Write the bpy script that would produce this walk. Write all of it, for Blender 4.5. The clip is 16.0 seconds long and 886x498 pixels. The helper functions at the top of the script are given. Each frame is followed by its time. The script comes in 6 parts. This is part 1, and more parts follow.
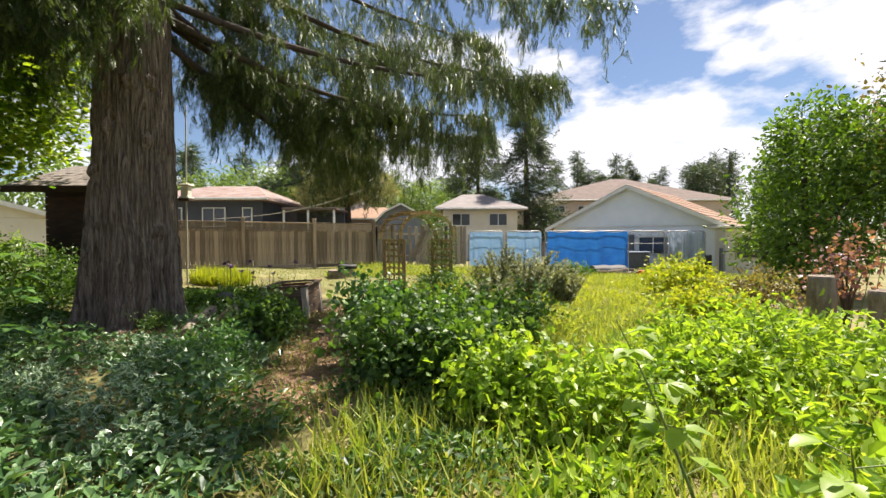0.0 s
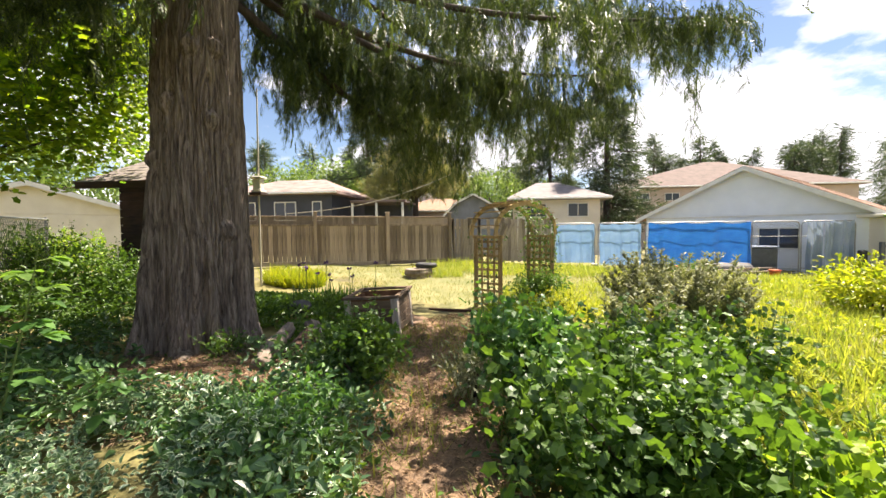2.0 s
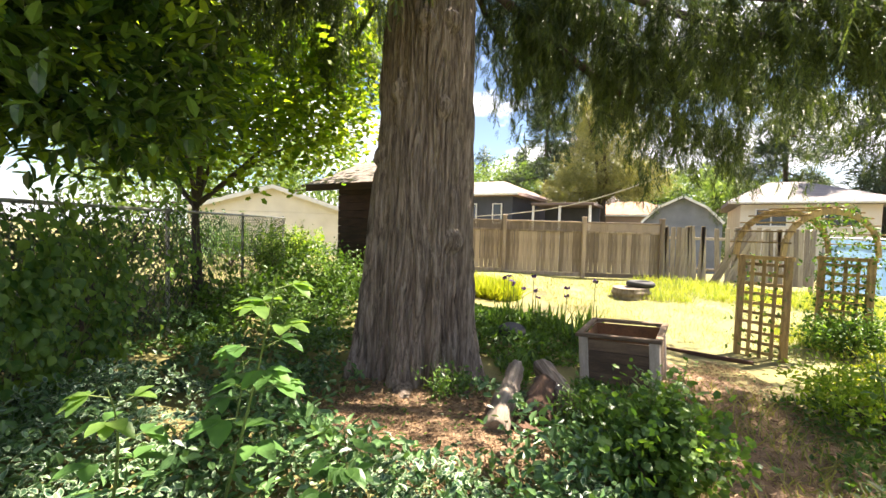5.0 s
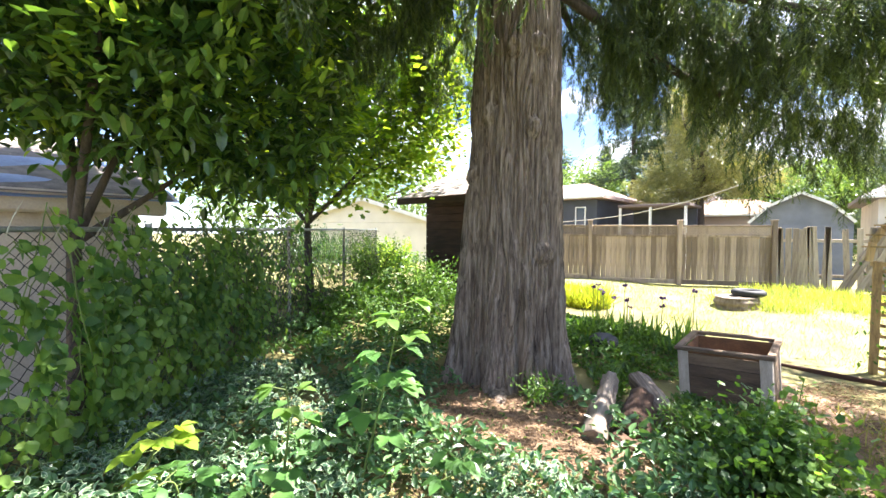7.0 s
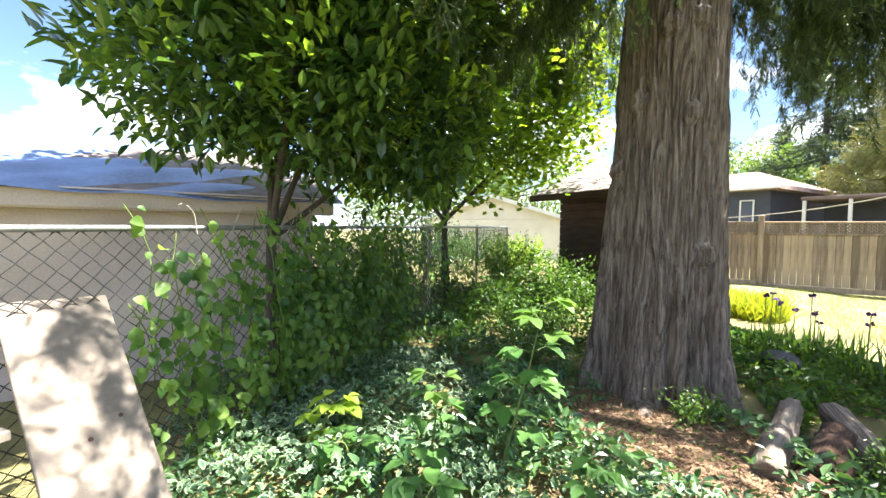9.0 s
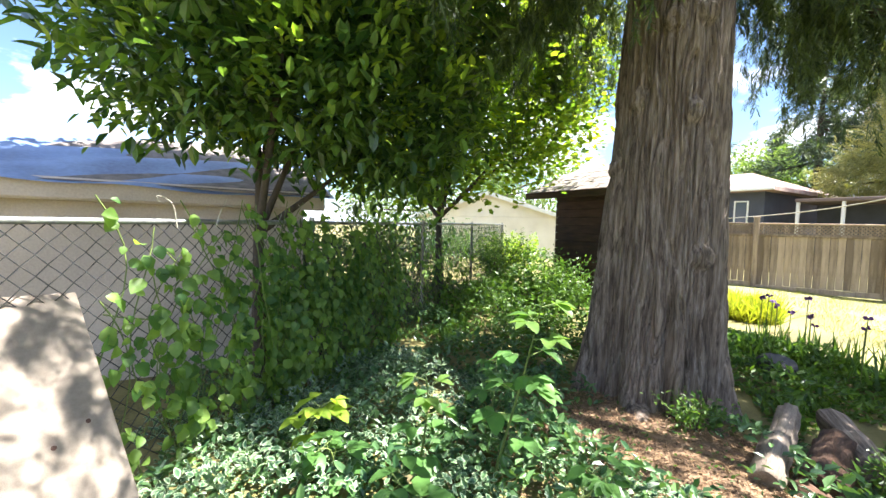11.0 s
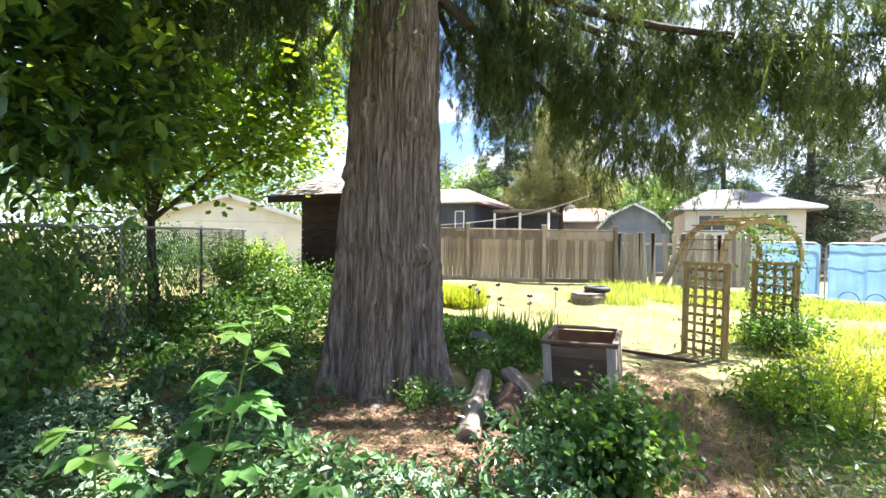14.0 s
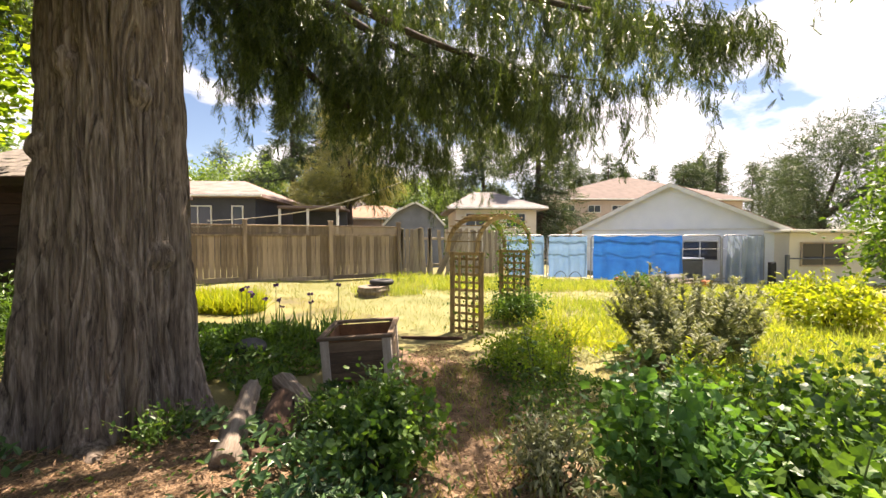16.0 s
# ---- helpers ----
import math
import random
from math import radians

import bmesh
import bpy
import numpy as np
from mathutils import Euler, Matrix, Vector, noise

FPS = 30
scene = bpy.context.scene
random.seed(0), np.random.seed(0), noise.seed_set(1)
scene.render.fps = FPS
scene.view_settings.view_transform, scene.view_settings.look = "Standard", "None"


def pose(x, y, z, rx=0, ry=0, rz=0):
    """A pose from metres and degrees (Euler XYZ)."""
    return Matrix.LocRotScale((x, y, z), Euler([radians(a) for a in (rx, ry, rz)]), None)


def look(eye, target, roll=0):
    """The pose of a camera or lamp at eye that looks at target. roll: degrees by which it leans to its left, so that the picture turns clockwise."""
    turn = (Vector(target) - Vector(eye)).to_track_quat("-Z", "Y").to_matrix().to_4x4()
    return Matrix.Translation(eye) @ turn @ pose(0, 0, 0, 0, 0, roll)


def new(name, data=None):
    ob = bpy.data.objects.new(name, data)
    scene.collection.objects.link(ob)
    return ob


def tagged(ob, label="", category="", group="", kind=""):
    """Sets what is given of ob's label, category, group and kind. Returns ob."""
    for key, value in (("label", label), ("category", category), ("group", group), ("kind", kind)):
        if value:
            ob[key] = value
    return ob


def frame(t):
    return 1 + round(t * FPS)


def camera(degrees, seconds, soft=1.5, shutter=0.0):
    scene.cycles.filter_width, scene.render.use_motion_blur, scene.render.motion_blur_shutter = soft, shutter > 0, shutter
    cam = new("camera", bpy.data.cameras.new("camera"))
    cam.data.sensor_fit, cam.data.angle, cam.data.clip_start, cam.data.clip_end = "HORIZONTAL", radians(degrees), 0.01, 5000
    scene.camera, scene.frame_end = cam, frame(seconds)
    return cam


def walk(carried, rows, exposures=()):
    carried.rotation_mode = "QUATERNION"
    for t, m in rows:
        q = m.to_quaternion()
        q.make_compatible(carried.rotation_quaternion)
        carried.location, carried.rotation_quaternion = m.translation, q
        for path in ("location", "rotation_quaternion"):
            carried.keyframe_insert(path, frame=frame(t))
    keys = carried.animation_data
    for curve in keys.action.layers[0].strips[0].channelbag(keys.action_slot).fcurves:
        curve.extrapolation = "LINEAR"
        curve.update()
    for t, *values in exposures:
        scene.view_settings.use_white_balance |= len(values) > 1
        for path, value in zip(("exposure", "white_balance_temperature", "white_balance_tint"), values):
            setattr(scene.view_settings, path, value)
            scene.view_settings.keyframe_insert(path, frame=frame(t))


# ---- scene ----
cam = camera(95.1, 16.0)
PATH = [
    (0, (-0.538, 1.508, 1.531), (-0.53, 3.507, 1.486), -0.1),
    (0.5, (-0.764, 1.895, 1.531), (-0.778, 3.895, 1.48), -0.2),
    (1, (-0.964, 2.28, 1.547), (-1.026, 4.279, 1.493), -0.3),
    (1.5, (-1.254, 2.705, 1.582), (-1.371, 4.701, 1.51), -0.1),
    (2, (-1.536, 3.146, 1.654), (-1.81, 5.125, 1.567), -0.5),
    (2.5, (-1.751, 3.505, 1.693), (-2.28, 5.433, 1.626), 0.3),
    (3, (-1.987, 3.812, 1.7), (-2.725, 5.67, 1.647), 1.4),
    (3.5, (-2.353, 3.944, 1.726), (-3.142, 5.781, 1.664), 1.8),
    (4, (-2.633, 4.066, 1.746), (-3.427, 5.899, 1.649), 1.7),
    (4.5, (-2.786, 4.218, 1.769), (-3.672, 6.009, 1.674), 1.8),
    (5, (-2.899, 4.171, 1.786), (-3.914, 5.892, 1.699), 1.7),
    (5.2, (-2.931, 4.108, 1.785), (-3.988, 5.804, 1.699), 1.7),
    (7.5, (-2.859, 3.845, 1.906), (-4.279, 5.251, 1.836), 0.5),
    (8, (-2.861, 3.841, 1.889), (-4.393, 5.124, 1.817), 0.9),
    (8.5, (-2.867, 3.813, 1.881), (-4.507, 4.955, 1.806), 0.9),
    (9, (-2.888, 3.744, 1.905), (-4.609, 4.76, 1.811), 0.7),
    (11.5, (-2.992, 3.834, 1.914), (-4.682, 4.897, 1.789), 2.2),
    (12, (-2.981, 3.855, 1.901), (-4.582, 5.048, 1.79), 2.2),
    (12.5, (-2.968, 3.893, 1.899), (-4.436, 5.247, 1.798), 2.0),
    (13, (-2.981, 3.924, 1.888), (-4.271, 5.451, 1.808), 1.8),
    (13.5, (-2.981, 3.956, 1.882), (-4.065, 5.636, 1.814), 1.5),
    (14, (-2.897, 4.025, 1.882), (-3.75, 5.833, 1.828), 1.0),
    (14.5, (-2.702, 4.142, 1.864), (-3.303, 6.049, 1.819), 0.6),
    (15, (-2.554, 4.232, 1.833), (-2.886, 6.204, 1.792), 0.3),
    (15.5, (-2.606, 4.213, 1.86), (-2.692, 6.21, 1.814), 0.0),
    (16, (-2.702, 4.19, 1.847), (-2.588, 6.186, 1.789), 0.0),
]
walk(cam, [(t, look(eye, target, roll)) for t, eye, target, roll in PATH],
     [(0, 1.35, 6500, 14), (1.5, 1.65, 6600, 15), (2.5, 1.98, 6900, 17), (5, 2.43, 6800, 16), (7.5, 2.93, 5850, 15), (9, 2.73, 6000, 13), (11.5, 2.68, 5900, 13), (13, 2.93, 5600, 15), (14.5, 2.33, 6050, 15), (15.2, 2.08, 6900, 17), (16, 1.88, 7200, 20)])

# ---- light ----
SUN_AZ, SUN_EL = radians(38.0), radians(60.0)   # azimuth clockwise from +y
sun_dir = Vector((math.sin(SUN_AZ) * math.cos(SUN_EL), math.cos(SUN_AZ) * math.cos(SUN_EL), math.sin(SUN_EL)))
sun = new("sun", bpy.data.lights.new("sun", "SUN"))
sun.data.energy, sun.data.angle, sun.data.color = 5.0, radians(0.55), (1.0, 0.93, 0.79)
sun.matrix_world = look((0, 0, 30), Vector((0, 0, 30)) - sun_dir)

world = bpy.data.worlds.new("sky")
scene.world = world
world.use_nodes = True
wn, wl = world.node_tree.nodes, world.node_tree.links
wn.clear()
w_out, w_bg = wn.new("ShaderNodeOutputWorld"), wn.new("ShaderNodeBackground")
w_sky = wn.new("ShaderNodeTexSky")
w_sky.sky_type, w_sky.sun_disc = "NISHITA", False
w_sky.dust_density, w_sky.ozone_density = 0.3, 2.2
w_sky.sun_elevation, w_sky.sun_rotation = SUN_EL, SUN_AZ
w_tc, w_map, w_noise, w_ramp, w_mix = (wn.new("ShaderNodeTexCoord"), wn.new("ShaderNodeMapping"), wn.new("ShaderNodeTexNoise"),
                                       wn.new("ShaderNodeValToRGB"), wn.new("ShaderNodeMix"))
w_map.inputs["Scale"].default_value = (1.0, 1.0, 2.2)
w_map.inputs["Location"].default_value = (1.35, 0.6, 0.2)
w_noise.inputs["Scale"].default_value, w_noise.inputs["Detail"].default_value, w_noise.inputs["Roughness"].default_value = 2.6, 10, 0.55
w_ramp.color_ramp.elements[0].position, w_ramp.color_ramp.elements[1].position = 0.475, 0.545
w_mix.data_type = "RGBA"
w_mix.inputs[7].default_value = (9.0, 9.2, 9.6, 1)
wl.new(w_tc.outputs["Generated"], w_map.inputs["Vector"])
wl.new(w_map.outputs["Vector"], w_noise.inputs["Vector"])
w_dot, w_near, w_sum = wn.new("ShaderNodeVectorMath"), wn.new("ShaderNodeMapRange"), wn.new("ShaderNodeMath")
w_dot.operation, w_sum.operation = "DOT_PRODUCT", "ADD"
w_dot.inputs[1].default_value = Vector((0.62, 0.74, 0.32)).normalized()     # a bank of cumulus above the white garage
w_near.inputs["From Min"].default_value, w_near.inputs["From Max"].default_value = 0.90, 0.99
w_near.inputs["To Min"].default_value, w_near.inputs["To Max"].default_value = -0.02, 0.10
wl.new(w_tc.outputs["Generated"], w_dot.inputs[0])
wl.new(w_dot.outputs["Value"], w_near.inputs["Value"])
wl.new(w_noise.outputs["Fac"], w_sum.inputs[0])
wl.new(w_near.outputs["Result"], w_sum.inputs[1])
wl.new(w_sum.outputs[0], w_ramp.inputs["Fac"])
wl.new(w_ramp.outputs["Color"], w_mix.inputs[0])
wl.new(w_sky.outputs["Color"], w_mix.inputs[6])
wl.new(w_mix.outputs[2], w_bg.inputs["Color"])
w_bg.inputs["Strength"].default_value = 0.047
wl.new(w_bg.outputs["Background"], w_out.inputs["Surface"])


# ---- materials ----
def material(name, base, second=None, rough=0.7, scale=6.0, stretch=(1, 1, 1), bump=0.2, fine=60.0, metal=0.0, island=0.0, per_object=0.0, through_light=0.0, contrast=(0.35, 0.65), coat=0.0, third=None, glow=(1.5, 1.5, 0.55)):
    """A surface with colour varied at two scales, relief, and for leaves some light passing through."""
    m = bpy.data.materials.new(name)
    m.use_nodes = True
    n, l = m.node_tree.nodes, m.node_tree.links
    b = n["Principled BSDF"]
    tc, mp, big, small = n.new("ShaderNodeTexCoord"), n.new("ShaderNodeMapping"), n.new("ShaderNodeTexNoise"), n.new("ShaderNodeTexNoise")
    l.new(tc.outputs["Object"], mp.inputs["Vector"])
    mp.inputs["Scale"].default_value = stretch
    for t, sc, d in ((big, scale, 5), (small, fine, 4)):
        l.new(mp.outputs["Vector"], t.inputs["Vector"])
        t.inputs["Scale"].default_value, t.inputs["Detail"].default_value = sc, d
    second = second or tuple(c * 0.6 for c in base)
    ramp = n.new("ShaderNodeValToRGB")
    e = ramp.color_ramp.elements
    e[0].position, e[1].position = contrast
    e[0].color, e[1].color = (*second, 1), (*base, 1)
    if third:
        k = e.new(0.5 * (contrast[0] + contrast[1]))
        k.color = (*third, 1)
    mixf = n.new("ShaderNodeMath")
    mixf.operation = "MULTIPLY_ADD"
    mixf.inputs[1].default_value, mixf.inputs[2].default_value = 0.35, 0.0
    l.new(small.outputs["Fac"], mixf.inputs[0])
    add = n.new("ShaderNodeMath")
    add.operation = "MULTIPLY_ADD"
    add.inputs[1].default_value = 0.65
    l.new(big.outputs["Fac"], add.inputs[0])
    l.new(mixf.outputs[0], add.inputs[2])
    src = add.outputs[0]
    for amount, node, out in ((island, "ShaderNodeNewGeometry", "Random Per Island"), (per_object, "ShaderNodeObjectInfo", "Random")):
        if amount:
            g, mm = n.new(node), n.new("ShaderNodeMath")
            mm.operation = "MULTIPLY_ADD"
            mm.inputs[1].default_value = amount
            l.new(g.outputs[out], mm.inputs[0])
            l.new(src, mm.inputs[2])
            m2 = n.new("ShaderNodeMath")
            m2.operation = "SUBTRACT"
            m2.inputs[1].default_value = amount * 0.5
            l.new(mm.outputs[0], m2.inputs[0])
            src = m2.outputs[0]
    l.new(src, ramp.inputs["Fac"])
    l.new(ramp.outputs["Color"], b.inputs["Base Color"])
    b.inputs["Roughness"].default_value, b.inputs["Metallic"].default_value = rough, metal
    if coat:
        b.inputs["Coat Weight"].default_value, b.inputs["Coat Roughness"].default_value = coat, 0.25
    if bump:
        bp = n.new("ShaderNodeBump")
        bp.inputs["Strength"].default_value, bp.inputs["Distance"].default_value = bump, 0.02
        l.new(add.outputs[0], bp.inputs["Height"])
        l.new(bp.outputs["Normal"], b.inputs["Normal"])
    if through_light:
        tr, mx = n.new("ShaderNodeBsdfTranslucent"), n.new("ShaderNodeMixShader")
        gain = n.new("ShaderNodeMix")
        gain.data_type, gain.blend_type = "RGBA", "MULTIPLY"
        gain.inputs[0].default_value = 1.0
        gain.inputs[7].default_value = (*glow, 1)
        l.new(ramp.outputs["Color"], gain.inputs[6])
        l.new(gain.outputs[2], tr.inputs["Color"])
        mx.inputs[0].default_value = through_light
        l.new(b.outputs["BSDF"], mx.inputs[1])
        l.new(tr.outputs["BSDF"], mx.inputs[2])
        l.new(mx.outputs["Shader"], n["Material Output"].inputs["Surface"])
    return m


def leafy(name, light, dark, rough=0.45, share=0.4, coat=0.0):
    return material(name, light, dark, rough=rough, scale=1.2, fine=30, bump=0, island=0.55, through_light=share, contrast=(0.25, 0.75), coat=coat)


M_GROUND = material("soil_and_thatch", (0.22, 0.19, 0.075), (0.09, 0.075, 0.035), rough=0.95, scale=1.4, fine=40, bump=0.8, third=(0.17, 0.15, 0.05))
M_LITTER = material("needle_litter", (0.36, 0.23, 0.135), (0.10, 0.065, 0.04), rough=0.95, scale=5, fine=90, bump=1.0)
M_LAWN = material("dry_lawn", (0.23, 0.21, 0.09), (0.12, 0.13, 0.04), rough=0.95, scale=1.6, fine=38, bump=0.9)
M_BARK = material("cedar_bark", (0.31, 0.25, 0.205), (0.05, 0.034, 0.026), rough=0.92, scale=7, stretch=(4, 4, 0.3), fine=26, bump=0.9, contrast=(0.36, 0.64), third=(0.17, 0.13, 0.10))
M_TWIG = material("branch_bark", (0.10, 0.075, 0.057), (0.04, 0.03, 0.022), rough=0.9, scale=9, stretch=(3, 3, 0.6), bump=0.6)
M_CEDAR = leafy("cedar_sprays", (0.105, 0.145, 0.042), (0.024, 0.045, 0.018), share=0.35)
M_LAUREL = leafy("laurel_leaves", (0.15, 0.25, 0.045), (0.026, 0.066, 0.016), rough=0.28, share=0.4, coat=0.25)
M_MAPLE = leafy("maple_leaves", (0.25, 0.33, 0.03), (0.07, 0.14, 0.018), share=0.7)
M_BIRCH = leafy("birch_leaves", (0.15, 0.25, 0.03), (0.045, 0.10, 0.015), share=0.4)
M_LIME = leafy("lime_leaves", (0.33, 0.44, 0.05), (0.13, 0.23, 0.025), share=0.5)
M_MID = leafy("mid_green_leaves", (0.12, 0.215, 0.036), (0.036, 0.085, 0.02), share=0.4)


def variegate(m, rim):
    """Gives leaves a pale margin along their edge."""
    n, l = m.node_tree.nodes, m.node_tree.links
    at, ramp, mix = n.new("ShaderNodeAttribute"), n.new("ShaderNodeValToRGB"), n.new("ShaderNodeMix")
    at.attribute_name = "margin"
    ramp.color_ramp.elements[0].position, ramp.color_ramp.elements[1].position = 0.68, 0.86
    mix.data_type = "RGBA"
    mix.inputs[7].default_value = (*rim, 1)
    old = n["Principled BSDF"].inputs["Base Color"].links[0].from_socket
    l.new(at.outputs["Fac"], ramp.inputs["Fac"])
    l.new(ramp.outputs["Color"], mix.inputs[0])
    l.new(old, mix.inputs[6])
    l.new(mix.outputs[2], n["Principled BSDF"].inputs["Base Color"])
    return m


M_VINCA = variegate(leafy("variegated_leaves", (0.13, 0.23, 0.10), (0.03, 0.085, 0.045), rough=0.34, share=0.2), (0.34, 0.42, 0.26))
M_BRAMBLE = leafy("bramble_leaves", (0.12, 0.24, 0.055), (0.05, 0.13, 0.04), rough=0.4, share=0.4)
M_DARKLEAF = leafy("dark_groundcover_leaves", (0.12, 0.22, 0.075), (0.03, 0.08, 0.03), rough=0.35, share=0.25)
M_VINE = leafy("vine_leaves", (0.21, 0.33, 0.075), (0.06, 0.14, 0.035), share=0.55)
M_SILVER = leafy("silver_leaves", (0.33, 0.34, 0.22), (0.12, 0.14, 0.08), share=0.25)
M_PINK = leafy("red_maple_leaves", (0.36, 0.19, 0.19), (0.16, 0.07, 0.08), share=0.4)
M_BRONZE = leafy("bronze_leaves", (0.24, 0.19, 0.07), (0.10, 0.08, 0.035), share=0.35)
M_GRASS = leafy("grass_blades", (0.42, 0.43, 0.10), (0.17, 0.24, 0.04), rough=0.6, share=0.4)
M_DRYGRASS = leafy("dry_grass", (0.33, 0.30, 0.11), (0.14, 0.17, 0.04), rough=0.7, share=0.35)
M_YELLOWLEAF = leafy("yellow_green_leaves", (0.42, 0.42, 0.04), (0.2, 0.27, 0.02), share=0.45)
M_FIR = leafy("fir_needles", (0.085, 0.12, 0.06), (0.035, 0.06, 0.035), share=0.25)
M_PINE = leafy("pine_needles", (0.34, 0.32, 0.12), (0.14, 0.16, 0.06), share=0.3)
M_FARLEAF = leafy("far_broadleaf", (0.22, 0.31, 0.09), (0.09, 0.16, 0.045), share=0.35)
M_PURPLE = material("iris_petals", (0.16, 0.05, 0.24), (0.06, 0.015, 0.1), rough=0.6, scale=9, bump=0.1)
M_ORANGE = material("orange_plastic", (0.65, 0.13, 0.03), (0.45, 0.08, 0.02), rough=0.5, scale=6, bump=0.1)
M_FENCE = material("weathered_cedar_board", (0.47, 0.36, 0.275), (0.19, 0.14, 0.105), rough=0.88, scale=3, stretch=(5, 5, 0.5), fine=45, bump=0.35, per_object=0.35)
M_OLDWOOD = material("grey_weathered_wood", (0.45, 0.37, 0.3), (0.22, 0.17, 0.135), rough=0.9, scale=4, stretch=(5, 5, 0.6), fine=45, bump=0.5, per_object=0.3)
M_ARBOR = material("arbor_timber", (0.50, 0.345, 0.16), (0.22, 0.145, 0.07), rough=0.85, scale=6, stretch=(4, 4, 0.7), fine=50, bump=0.4, per_object=0.3)
M_PLANTER = material("planter_boards", (0.20, 0.135, 0.085), (0.085, 0.057, 0.038), rough=0.9, scale=4, stretch=(0.6, 4, 4), fine=30, bump=0.4, per_object=0.25)
# planter legs: paler than the boards, sunlight on them put into the colour
M_LITLEG = material("sunlit_leg_wood", (0.55, 0.48, 0.40), (0.36, 0.30, 0.24), rough=0.85, scale=5, stretch=(4, 4, 0.6), fine=40, bump=0.3)
M_RUSTPLY = material("planter_inner_wood", (0.27, 0.13, 0.055), (0.12, 0.06, 0.03), rough=0.85, scale=5, bump=0.3)
M_PLY = material("raw_plank", (0.25, 0.21, 0.165), (0.17, 0.135, 0.105), rough=0.75, scale=4, stretch=(6, 6, 0.5), fine=50, bump=0.2)
M_SHED = material("dark_brown_siding", (0.085, 0.04, 0.026), (0.035, 0.018, 0.012), rough=0.85, scale=3, stretch=(1, 1, 4), bump=0.4, per_object=0.2)
M_SHINGLE = material("grey_brown_shingles", (0.24, 0.20, 0.18), (0.10, 0.085, 0.078), rough=0.95, scale=7, fine=70, bump=0.5, island=0.3)
M_ROOF_ORANGE = material("tan_shingles", (0.33, 0.205, 0.14), (0.21, 0.13, 0.09), rough=0.95, scale=3, fine=60, bump=0.4, island=0.3)
M_ROOF_GREY = material("pale_grey_shingles", (0.24, 0.215, 0.21), (0.16, 0.14, 0.135), rough=0.95, scale=2, fine=50, bump=0.3, island=0.25)
M_ROOF_FADED = material("faded_red_brown_shingles", (0.30, 0.24, 0.22), (0.17, 0.09, 0.07), rough=0.95, scale=1.5, fine=40, bump=0.3, island=0.25)
M_ROOF_BROWN = material("brown_shingles", (0.17, 0.125, 0.11), (0.11, 0.085, 0.075), rough=0.95, scale=2, fine=50, bump=0.3, island=0.25)
M_SIDING = material("white_blue_siding", (0.82, 0.85, 0.9), (0.72, 0.76, 0.82), rough=0.6, scale=1.2, bump=0.1)
M_CREAM = material("cream_siding", (0.72, 0.68, 0.58), (0.6, 0.56, 0.47), rough=0.7, scale=1.2, bump=0.1)
M_BEIGE = material("beige_stucco", (0.56, 0.46, 0.40), (0.45, 0.37, 0.32), rough=0.9, scale=1.5, fine=50, bump=0.2)
M_STUCCO = material("tan_stucco", (0.55, 0.47, 0.41), (0.38, 0.32, 0.275), rough=0.92, scale=1.3, fine=50, bump=0.4)
M_NAVY = material("dark_blue_siding", (0.055, 0.062, 0.085), (0.035, 0.04, 0.055), rough=0.7, scale=2, bump=0.1)
M_GREYBARN = material("grey_barn_siding", (0.20, 0.22, 0.26), (0.13, 0.145, 0.175), rough=0.8, scale=2, bump=0.15)
M_TRIM = material("white_trim", (0.74, 0.74, 0.72), (0.6, 0.6, 0.58), rough=0.6, scale=4, bump=0.05)
M_TARPBLUE = material("blue_tarp", (0.03, 0.23, 0.74), (0.018, 0.15, 0.58), rough=0.42, scale=2, fine=120, bump=0.15, through_light=0.25, glow=(1, 1, 1))
M_TARPPALE = material("pale_blue_tarp", (0.30, 0.48, 0.74), (0.20, 0.37, 0.66), rough=0.5, scale=2, fine=120, bump=0.15, through_light=0.3, glow=(1, 1, 1))
M_TARPGREY = material("grey_blue_tarp", (0.46, 0.53, 0.64), (0.28, 0.36, 0.50), rough=0.5, scale=2, fine=100, bump=0.2, through_light=0.2, glow=(1, 1, 1))
M_ROOFTARP = material("roof_tarp_blue_grey", (0.17, 0.25, 0.44), (0.09, 0.13, 0.24), rough=0.5, scale=2.2, fine=25, bump=0.5)
M_GALV = material("galvanised_steel", (0.45, 0.45, 0.44), (0.28, 0.28, 0.28), rough=0.45, scale=20, metal=0.8, bump=0.1)
M_WIRE = material("dull_wire", (0.09, 0.09, 0.088), (0.045, 0.045, 0.045), rough=0.6, scale=20, metal=0.6, bump=0.0)
M_BLACK = material("dark_rubber", (0.03, 0.03, 0.032), (0.015, 0.015, 0.016), rough=0.7, scale=9, bump=0.2)
M_BINGREY = material("grey_plastic", (0.12, 0.13, 0.15), (0.07, 0.08, 0.095), rough=0.5, scale=8, bump=0.1)
M_CLAY = material("terracotta", (0.40, 0.16, 0.09), (0.26, 0.10, 0.06), rough=0.85, scale=8, bump=0.2)
M_CABLE = material("pale_cable", (0.5, 0.47, 0.38), (0.4, 0.37, 0.3), rough=0.6, bump=0.0)
M_CONCRETE = material("pale_concrete", (0.5, 0.47, 0.42), (0.36, 0.34, 0.3), rough=0.9, scale=3, bump=0.3)
M_CHIPS = material("dry_needles_and_twigs", (0.42, 0.28, 0.16), (0.12, 0.075, 0.045), rough=0.9, scale=3, bump=0, island=0.7, contrast=(0.2, 0.8))
M_STEM = material("green_stem", (0.16, 0.22, 0.05), (0.09, 0.12, 0.03), rough=0.6, scale=9, bump=0.1)
